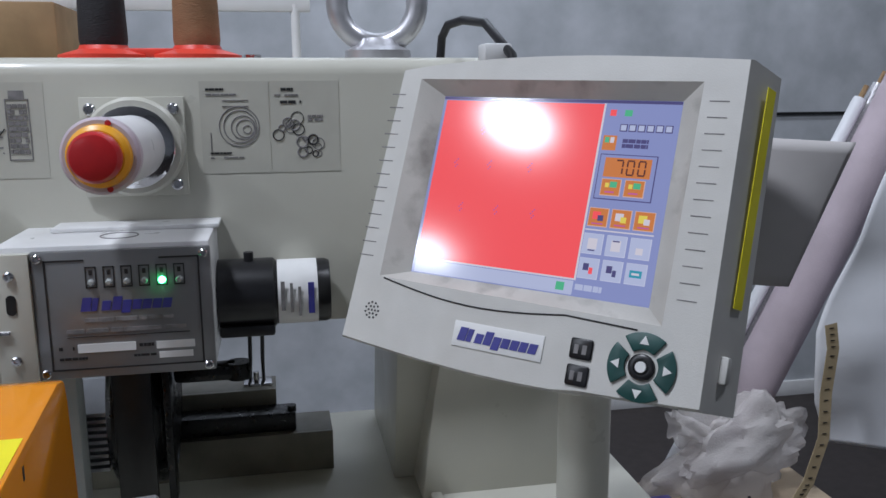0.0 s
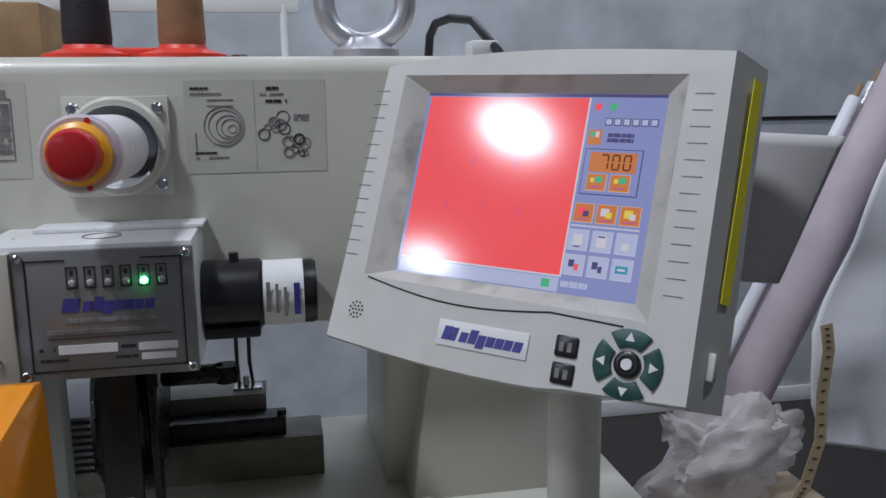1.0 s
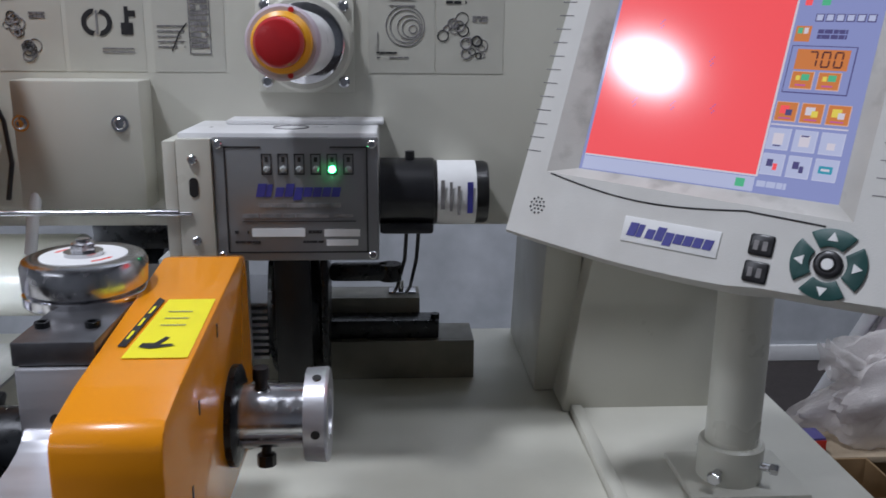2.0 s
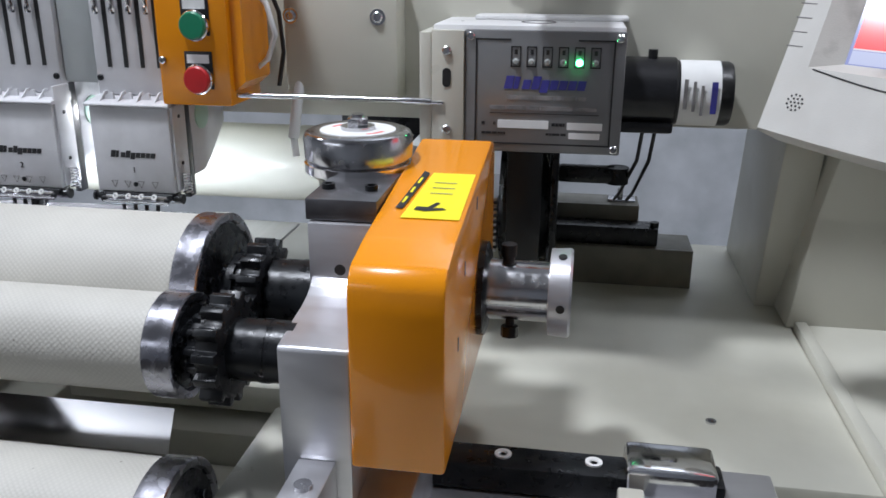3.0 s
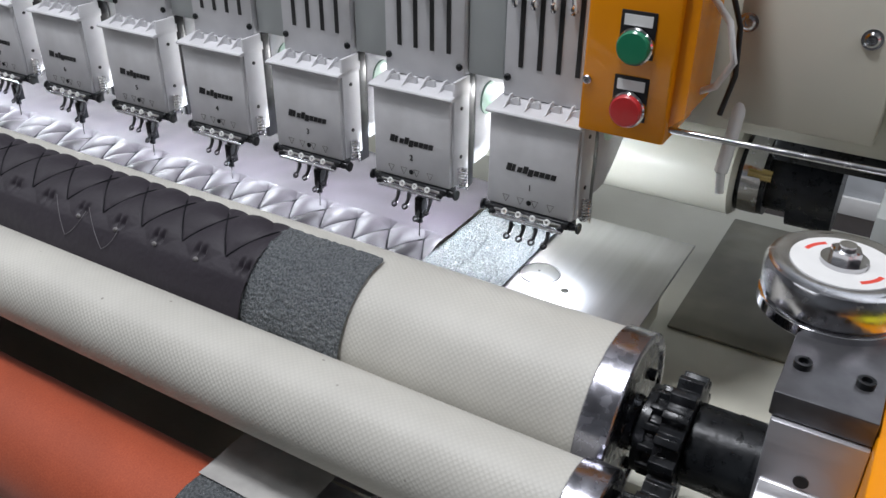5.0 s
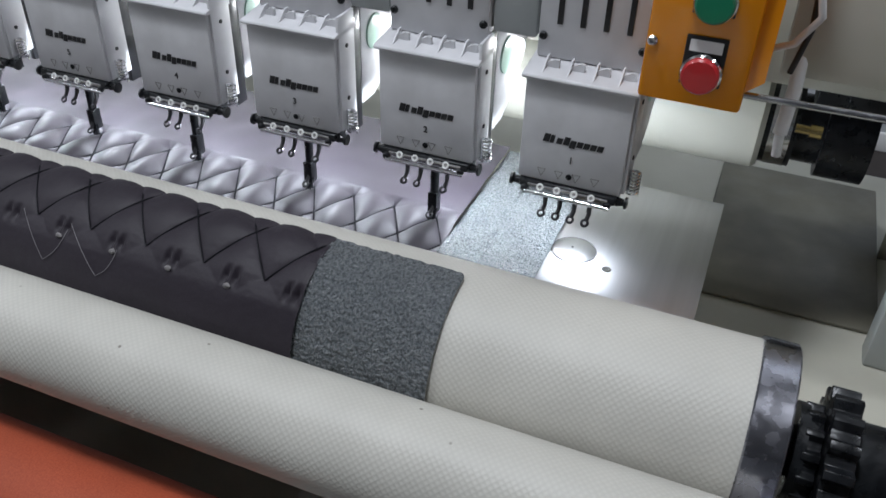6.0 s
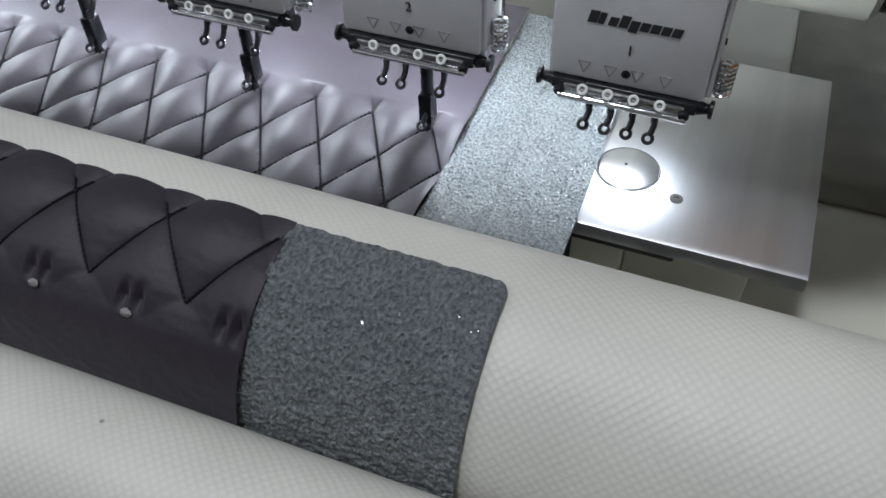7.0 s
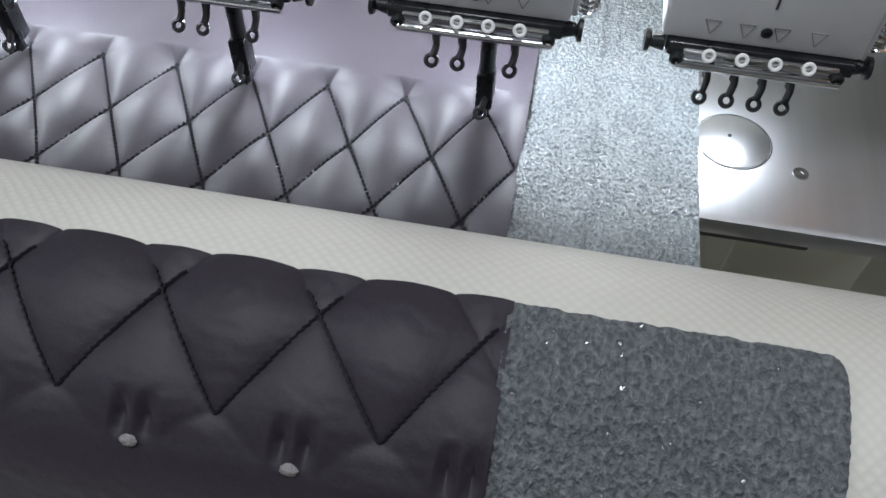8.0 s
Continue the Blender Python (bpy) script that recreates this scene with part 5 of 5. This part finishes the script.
part("wadding", wrap(Y3, Z3, R3, -0.085, 0.010, -100, 140, 0.0010, 120, 90, 0.0006), WADDING, back_cloth, "grey wadding margin", sharp=180)

INTER = material("pale_interlining", (0.42, 0.41, 0.39), 0.6, vary=0.12, scale=45, bump=0.2, bump_scale=140)
part("interlining", grid(20, 30, lambda i, j: Vector((-0.086 + 0.088 * i, -0.352 + 0.140 * j, 0.790 - 0.006 * j * j + 0.0012 * noise.noise((i * 5, j * 6, 2))))), INTER, back_cloth, "pale grey interlining web", sharp=180)

# ---- roller end bearing ----
DCAP = material("dark_machined_steel", (0.16, 0.16, 0.17), 0.36, 0.8, vary=0.15, scale=50)
bear = thing("roller_bearing", "machined aluminium bearing block under an orange gear cover", "bearing block")
part("upper_block", side_prism([(-0.255, 0.855), (-0.255, 0.933), (-0.02, 0.933), (-0.02, 0.855)], 0.272, 0.323, 0.0015), ALU, bear)
bmo = [(-0.335, 0.752), (-0.335, 0.870), (-0.333, 0.8725), (-0.300, 0.8775), (-0.282, 0.8795), (-0.270, 0.8825), (-0.262, 0.8865), (-0.2565, 0.892), (-0.10, 0.892), (-0.10, 0.752)]
part("lower_block", side_prism(bmo, 0.274, 0.3225, 0.0012), ALU, bear)
part("clamp_cap", [box(0.270, 0.323, -0.252, -0.06, 0.934, 0.950, 0.001)], DCAP, bear)
for x in (0.279, 0.312):
    part("cap_screw", lathe([(0, 0.005), (0.004, 0.005), (0.004, 0.003), (0.001, 0.003)], (x, -0.222, 0.950), (0, 0, 1), 16), BLACKM, bear)
part("oil_hole", lathe([(0, 0.0042), (0.0006, 0.0042)], (0.2955, -0.2552, 0.898), (0, -1, 0), 16), DARK, bear)
oo = [(-0.341, 0.79), (-0.341, 0.905)] + [(-0.319 - 0.022 * math.cos(a), 0.912 + 0.022 * math.sin(a)) for a in (0.35, 0.7, 1.05)] + [(-0.295, 0.938), (-0.085, 0.962), (-0.065, 0.958), (-0.06, 0.94), (-0.05, 0.79)]
cov = part("gear_cover", side_prism(oo, 0.3235, 0.387, 0.003), ORANGE, bear, "glossy orange gear cover with a yellow warning sticker")
slope = math.atan2(0.024, 0.210)
ST = Matrix.Translation((0.0, -0.258, 0.9424)) @ Matrix.Rotation(slope, 4, "X")
def on_slope(outline, up, mat, name):
    bm = bmesh.new()
    bm.faces.new([bm.verts.new((x, y, up)) for x, y in outline])
    for v in bm.verts:
        v.co = ST @ v.co
    return part(name, bm, mat, cov)
on_slope([(0.342, -0.004), (0.3835, -0.004), (0.3835, 0.087), (0.350, 0.087)], 0.0006, YELLOW, "sticker")
on_slope([(0.335, 0.012), (0.3405, 0.012), (0.3475, 0.085), (0.3425, 0.090)], 0.0008, INK, "sticker_stripe")
for k in range(3):
    on_slope([(0.3375 + 0.002 * k, 0.022 + 0.02 * k), (0.3395 + 0.002 * k, 0.022 + 0.02 * k), (0.3405 + 0.002 * k, 0.034 + 0.02 * k), (0.3385 + 0.002 * k, 0.034 + 0.02 * k)], 0.0011, YELLOW, "stripe_gap")
for k in range(3):
    on_slope([(0.355, 0.042 + 0.011 * k), (0.372, 0.042 + 0.011 * k), (0.372, 0.0432 + 0.011 * k), (0.355, 0.0432 + 0.011 * k)], 0.0011, GREYINK, "print")
on_slope([(0.349, 0.010), (0.357, 0.008), (0.372, 0.012), (0.369, 0.015), (0.362, 0.014), (0.366, 0.024), (0.363, 0.025), (0.358, 0.016), (0.350, 0.016)], 0.0011, INK, "hand_mark")
for y, z in ((-0.255, 0.905), (-0.19, 0.935), (-0.285, 0.86)):
    part("cover_hole", box(0.3868, 0.3874, y - 0.0015, y + 0.0015, z - 0.005, z + 0.005), DARK, cov)
wheel = part("hand_wheel", lathe([(0.0, 0.026), (0.001, 0.042), (0.010, 0.0435), (0.011, 0.041), (0.0135, 0.041), (0.014, 0.0445), (0.030, 0.045), (0.034, 0.043), (0.036, 0.038), (0.0345, 0.030), (0.034, 0.010)], (0.2825, -0.146, 0.945), (0, 0, 1), 64), STEEL, bear, "chromed knurled clamping wheel")
part("knurled_ring", lathe([(0, 0.0425), (0.002, 0.0448), (0.009, 0.0448), (0.0105, 0.0425)], (0.2825, -0.146, 0.9455), (0, 0, 1), 48), CHROME, wheel, "chromed knurled ring")
part("neck", lathe([(0, 0.018), (0.02, 0.018)], (0.2825, -0.146, 0.93), (0, 0, 1), 28), BLACKM, wheel)
part("dial", lathe([(0, 0.031), (0.0008, 0.031)], (0.2825, -0.146, 0.9797), (0, 0, 1), 40), PAPER, wheel, "white printed dial")
for a0 in (0.3, 3.4):
    part("dial_arrow", prism([(0.025 * math.cos(a0 + 0.12 * k), 0.025 * math.sin(a0 + 0.12 * k)) for k in range(7)] + [(0.022 * math.cos(a0 + 0.12 * k), 0.022 * math.sin(a0 + 0.12 * k)) for k in range(6, -1, -1)], 0.0004, Matrix.Translation((0.2825, -0.146, 0.9806)) @ Matrix.Rotation(radians(90), 4, "X") @ Matrix.Translation((0, -0.0004, 0))), REDP, wheel)
part("nut", [lathe([(0, 0.014), (0.003, 0.014)], (0.2825, -0.146, 0.9805), (0, 0, 1), 24), hex_bolt(0.2825, -0.146, 0.9835, 0.0095, 0.007, (0, 0, 1)), rod((0.2825, -0.146, 0.98), (0.2825, -0.146, 0.993), 0.005)], STEEL, wheel)
YC, ZC = -0.150, 0.850
shaft = part("drive_shaft", [lathe([(0, 0.032), (0.004, 0.032), (0.006, 0.0255), (0.058, 0.0255), (0.060, 0.023)], (0.387, YC, ZC), (1, 0, 0), 48)], STEEL, bear, "bright turned drive shaft end")
part("shaft_flange", lathe([(0, 0.040), (0.006, 0.040), (0.008, 0.034)], (0.386, YC, ZC), (1, 0, 0), 40), BLACKM, bear)
part("clamp_collar", lathe([(0, 0.028), (0.001, 0.0365), (0.017, 0.0375), (0.019, 0.036), (0.019, 0.02), (0.012, 0.018)], (0.444, YC, ZC), (1, 0, 0), 48), ALU, bear, "aluminium clamp collar with set-screw holes")
part("set_screw", lathe([(0, 0.0035), (0.0008, 0.0035)], (0.4545, YC - 0.0372, ZC), (0, -1, 0), 14), DARK, bear)
part("set_screw", lathe([(0, 0.0035), (0.0008, 0.0035)], (0.4545, YC - 0.012, ZC + 0.0352), (0, -0.3, 1), 14), DARK, bear)
part("thumb_screw", [rod((0.413, YC - 0.006, ZC - 0.022), (0.413, YC - 0.008, ZC - 0.034), 0.004), lathe([(0, 0.0075), (0.009, 0.0075)], (0.413, YC - 0.008, ZC - 0.030), (0, -0.1, -1), 8)], BLACKP, bear)
part("thumb_screw", [rod((0.410, YC, ZC + 0.022), (0.410, YC, ZC + 0.036), 0.005), lathe([(0, 0.0065), (0.010, 0.0065)], (0.410, YC, ZC + 0.030), (0, 0, 1), 12)], BLACKP, bear)
part("foot", [box(0.27, 0.36, -0.33, -0.10, 0.690, 0.752, 0.002), box(0.285, 0.312, -0.395, -0.335, 0.72, 0.790, 0.002)], ALU, bear)
part("foot_screw", lathe([(0, 0.006), (0.003, 0.006), (0.003, 0.003)], (0.299, -0.368, 0.790), (0, 0, 1), 16), STEEL, bear)

# ---- guide rail to the side of the bearing ----
rail = thing("guide_rail", "black guide rail with screw heads on a machined base", "guide rail")
part("rail", box(0.30, 0.592, -0.232, -0.198, 0.705, 0.730, 0.004), BLACKM, rail)
part("base", box(0.32, 0.64, -0.30, -0.165, 0.66, 0.704, 0.003), ALU, rail)
for x in (0.418, 0.491, 0.56):
    part("rail_screw", lathe([(0, 0.007), (0.0015, 0.007), (0.0015, 0.004), (0.0, 0.003)], (x, -0.214, 0.7302), (0, 0, 1), 18), PAPER, rail)
part("carriage", box(0.515, 0.585, -0.236, -0.192, 0.712, 0.742, 0.005), CHROME, rail)
part("stop_block", box(0.508, 0.528, -0.30, -0.25, 0.705, 0.735, 0.002), CREAM, rail)
solid("return_spring", [torus((0.345 + 0.0036 * k, -0.305, 0.722), (1, 0, 0.15), 0.0075, 0.0013, 14, 5) for k in range(40)], STEEL, "bright steel return spring beside the guide rail", "spring")
solid("spring_anchor", [lathe([(0, 0.009), (0.018, 0.009), (0.018, 0.006), (0.024, 0.006)], (0.325, -0.305, 0.705), (0, 0, 1), 16)], BLACKM, "black spring anchor knob", "knob")
solid("drip_rail", [box(-0.30, 0.16, -0.455, -0.452, 0.66, 0.70, 0.001)], ALU, "thin aluminium drip rail below the rollers", "drip rail")
DEFL = material("bright_satin_steel", (0.90, 0.90, 0.92), 0.16, 1.0, vary=0.03, scale=20)
trough = thing("roller_tray", "cream steel tray under the rollers", "tray")
part("lip", [box(-0.10, 0.20, -0.320, -0.314, 0.66, 0.748, 0.001), box(-1.7, 0.22, -0.286, -0.20, 0.66, 0.666, 0.001)], CREAM, trough)
part("deflector", side_prism([(-0.262, 0.731), (-0.2435, 0.763), (-0.2415, 0.762), (-0.260, 0.730)], -0.072, 0.150), DEFL, trough, "polished steel deflector strip")
part("steel_sheet", side_prism([(-0.312, 0.7450), (-0.264, 0.7300), (-0.264, 0.7280), (-0.312, 0.7430)], -0.075, 0.165), ALU, trough, "satin steel sheet")
part("end_plate", box(0.22, 0.268, -0.34, -0.20, 0.66, 0.748, 0.003), CREAM, trough)

# ---- beside the machine ----
PINK = material("pale_mauve_cloth", (0.50, 0.42, 0.46), 0.7, vary=0.06, scale=20, bump=0.2, bump_scale=300)
SILVER = material("silver_foil_cloth", (0.62, 0.62, 0.64), 0.3, 0.6, vary=0.2, scale=30, stretch=(30, 30, 0.3), bump=0.2, bump_scale=120)
SHEET = material("white_plastic_sheet", (0.84, 0.85, 0.88), 0.4, vary=0.04, scale=10)
WOOD = material("pale_wooden_rule", (0.55, 0.43, 0.26), 0.6, vary=0.08, scale=30)
ROLLS = [((0.902, 0.30, 0.09), (1.56, 0.30, 1.41), 0.0345, PINK, "pale mauve"),
         ((0.845, 0.335, 0.06), (1.400, 0.335, 1.17), 0.0095, SHEET, "white plastic-wrapped"),
         ((0.867, 0.34, 0.06), (1.432, 0.34, 1.19), 0.0085, SILVER, "silver foil-faced"),
         ((0.887, 0.335, 0.06), (1.457, 0.335, 1.20), 0.0095, SHEET, "white plastic-wrapped")]
for a, c, r, mat, word in ROLLS:
    p, q = Vector(a), Vector(c)
    roll = thing("cloth_roll", f"{word} cloth roll leaning beside the machine", "cloth roll", group="leaning cloth rolls")
    part("cloth", lathe([(0, r * 0.9), (0.005, r), ((q - p).length - 0.005, r), ((q - p).length, r * 0.9)], p, q - p, 28), mat, roll)
    part("core", rod(p - (q - p).normalized() * 0.03, q + (q - p).normalized() * 0.02, r * 0.4, 18), CARD, roll)


def crumple(nx, ny, at, amount, freq, seed):
    def f(i, j):
        p = at(i, j)
        return p + Vector([noise.noise((p.x * freq + 10 * c + seed, p.y * freq, p.z * freq)) for c in range(3)]) * amount
    return grid(nx, ny, f)


EDGE = [(1.42, 1.32), (1.365, 1.10), (1.325, 1.01), (1.285, 0.91), (1.268, 0.87), (1.272, 0.76), (1.295, 0.700)]


def sheet_at(i, j):
    s = j * (len(EDGE) - 1)
    k = min(int(s), len(EDGE) - 2)
    x = EDGE[k][0] + (EDGE[k + 1][0] - EDGE[k][0]) * (s - k)
    z = EDGE[k][1] + (EDGE[k + 1][1] - EDGE[k][1]) * (s - k)
    return Vector((x + 0.40 * i, 0.205 + 0.10 * i * (1 - i) - 0.05 * math.sin(3 * i), z - 0.02 * i))


part_sheet = solid("plastic_sheet", crumple(50, 70, sheet_at, 0.012, 9, 2), SHEET, "white plastic sheet draped over the leaning rolls", "plastic sheet", sharp=180)
m = part_sheet.modifiers.new("thickness", "SOLIDIFY")
m.thickness = 0.002
rule = thing("tape_measure", "pale yellow measuring tape hanging over the plastic sheet", "tape measure")
line = [(1.246, 0.15, 0.892), (1.252, 0.15, 0.859), (1.247, 0.15, 0.80), (1.249, 0.15, 0.739), (1.232, 0.15, 0.679), (1.218, 0.15, 0.655), (1.19, 0.14, 0.62), (1.17, 0.12, 0.56)]
def ribbon(pts, w):
    bm = bmesh.new()
    rows = []
    for i, p in enumerate(pts):
        d = Vector(pts[min(i + 1, len(pts) - 1)]) - Vector(pts[max(i - 1, 0)])
        s = d.cross(Vector((0, 1, 0))).normalized() * w / 2
        rows.append([bm.verts.new(Vector(p) + o + Vector((0, dy, 0))) for o, dy in ((-s, 0), (s, 0), (s, 0.001), (-s, 0.001))])
    for p, q in zip(rows, rows[1:]):
        for k in range(4):
            bm.faces.new((p[k], p[(k + 1) % 4], q[(k + 1) % 4], q[k]))
    bmesh.ops.recalc_face_normals(bm, faces=bm.faces)
    return bm
part("ribbon", ribbon(line, 0.017), WOOD, rule)
for a, c in zip(line, line[1:]):
    for f in (0.15, 0.4, 0.65, 0.9):
        p = Vector(a).lerp(Vector(c), f)
        part("tick", box(p.x - 0.003, p.x + 0.003, p.y - 0.0008, p.y - 0.0002, p.z - 0.0006, p.z + 0.0006), INK, rule)
BAG = bpy.data.materials.new("clear_polythene")
BAG.use_nodes = True
b = BAG.node_tree.nodes["Principled BSDF"]
b.inputs["Base Color"].default_value = (0.84, 0.80, 0.78, 1)
crinkle = BAG.node_tree.nodes.new("ShaderNodeTexNoise")
crinkle.inputs["Scale"].default_value, crinkle.inputs["Detail"].default_value, crinkle.inputs["Distortion"].default_value = 26, 3, 2.5
relief = BAG.node_tree.nodes.new("ShaderNodeBump")
relief.inputs["Strength"].default_value, relief.inputs["Distance"].default_value = 0.5, 0.004
BAG.node_tree.links.new(crinkle.outputs["Fac"], relief.inputs["Height"])
BAG.node_tree.links.new(relief.outputs["Normal"], b.inputs["Normal"])
b.inputs["Roughness"].default_value = 0.25
b.inputs["Transmission Weight"].default_value = 0.25
b.inputs["IOR"].default_value = 1.15
b.inputs["Alpha"].default_value = 0.62
def bag_at(i, j):
    """A loosely gathered bag: wide folds falling from a knot."""
    a, e = 2 * math.pi * i, math.pi * (j - 0.5)
    d = Vector((math.cos(a) * math.cos(e), math.sin(a) * math.cos(e), math.sin(e)))
    rr = 0.90 + 0.60 * noise.noise(d * 1.3 + Vector((3.1, 0, 1.2))) + 0.34 * abs(noise.noise(d * 2.6 + Vector((0, 7.0, 0)))) - 0.16 * abs(noise.noise(d * 5.5))
    return Vector((1.160 + 0.104 * rr * d.x + 0.020 * d.z, 0.215 + 0.045 * rr * d.y, 0.700 + 0.070 * rr * d.z))


def neck_at(i, j):
    """The bag's gathered, twisted neck."""
    a = 2 * math.pi * i
    r = (0.010 + 0.010 * j) * (1 + 0.28 * math.sin(5 * a + 6 * j) + 0.3 * noise.noise((2 * math.cos(a), 2 * math.sin(a), 3 * j)))
    return Vector((1.112 - 0.052 * j, 0.195 + r * math.cos(a), 0.735 + 0.018 * j + r * math.sin(a)))


bag = thing("plastic_bag", "crumpled clear plastic bag on a cardboard sheet", "plastic bag")
part("film", grid(60, 34, bag_at), BAG, bag, sharp=50)
part("neck", grid(40, 12, neck_at), BAG, bag, "twisted open neck", sharp=60)
TAN = material("tan_cardboard", (0.46, 0.36, 0.25), 0.8, vary=0.08, scale=30, bump=0.1, bump_scale=200)
solid("cardboard_sheet", box(1.055, 1.30, 0.168, 0.29, 0.620, 0.629, 0.001), TAN, "tan cardboard sheet beside the machine", "cardboard")
stool = thing("side_stool", "dark wooden stool holding cartons beside the machine", "stool")
part("seat", box(1.01, 1.31, 0.05, 0.30, 0.535, 0.553, 0.003), material("dark_stained_wood", (0.05, 0.035, 0.028), 0.5, vary=0.2, scale=12, stretch=(1, 8, 8)), stool)
for x in (1.015, 1.285):
    for y in (0.055, 0.275):
        part("leg", box(x, x + 0.02, y, y + 0.02, 0, 0.535, 0.002), BLACKP, stool)
solid("carton_support", box(1.13, 1.29, 0.175, 0.285, 0.554, 0.6195, 0.002), CARD, "closed brown carton under a cardboard sheet", "carton")
ob_box = thing("open_carton", "small open brown cardboard carton", "carton")
for nm, bx in (("front_wall", (1.010, 1.112, 0.068, 0.0705)), ("back_wall", (1.010, 1.112, 0.1615, 0.164)), ("side_wall", (1.010, 1.0125, 0.071, 0.161)), ("side_wall", (1.1095, 1.112, 0.071, 0.161))):
    part(nm, box(*bx, 0.554, 0.630), CARD, ob_box)
part("base", box(1.013, 1.109, 0.071, 0.161, 0.554, 0.557), CARD, ob_box)
bt = thing("oil_bottle", "small white oil bottle with a black spout", "bottle")
part("bottle", lathe([(0, 0.010), (0.04, 0.010), (0.05, 0.006)], (1.135, 0.130, 0.554), (0, 0, 1), 20), WHITE, bt)
part("spout", lathe([(0, 0.007), (0.02, 0.006), (0.075, 0.002)], (1.135, 0.130, 0.604), (0, 0, 1), 16), BLACKP, bt)
ct = thing("small_carton", "small blue and red printed carton", "carton")
part("box", box(1.018, 1.060, 0.170, 0.20, 0.554, 0.655, 0.001), material("blue_print_card", (0.08, 0.07, 0.22), 0.5, vary=0.1, scale=40), ct)
part("red_face", box(1.030, 1.0602, 0.1692, 0.1699, 0.62, 0.652), REDP, ct)

CARRIED = [r1, r2, r3, cloth, back_cloth, bear] + LOOSE

# ---- movement ----
UP, DOWN = 0.0, -0.031
# seconds, shift along the beam, shift towards it
CARRIAGE = [(0.0, 0.004, 0.0), (2.0, 0.004, 0.0), (3.3, 0.001, 0.0), (3.5, -0.001, 0.0), (4.0, -0.006, 0.0), (4.5, -0.008, 0.0), (5.3, -0.003, 0.0), (6.1, 0.001, 0.0), (6.5, 0.001, 0.006), (7.0, 0.008, 0.010), (7.5, 0.014, 0.017), (8.0, 0.015, 0.0175)]


def motions():
    """The stitching feet dip to the cloth and rise again; the roller carriage creeps."""
    rows = [(t, Matrix.Translation((0, 0, UP if s == 0 else DOWN))) for t, s in STATES]
    for h in heads[1:]:
        for c in h.children:
            if "active" in c.keys():
                walk(c, rows)
    shift = [(t, Matrix.Translation((x, y, 0))) for t, x, y in CARRIAGE]
    for ob in CARRIED:
        walk(ob, shift)


# 1: the foot is down
STATES = [(0.0, 0), (1.0, 0), (1.1, 1), (1.2, 0), (3.3, 0), (3.5, 1), (3.6, 0), (4.0, 0), (4.3, 0), (4.5, 1), (4.6, 0), (4.7, 0), (4.8, 1), (4.95, 0), (5.1, 1), (5.25, 0), (5.4, 1), (5.5, 0), (5.7, 1), (5.8, 1), (6.1, 1), (6.3, 0), (6.7, 0), (6.9, 1), (7.1, 1), (7.2, 0), (7.3, 0), (7.4, 1), (8.0, 1)]
motions()
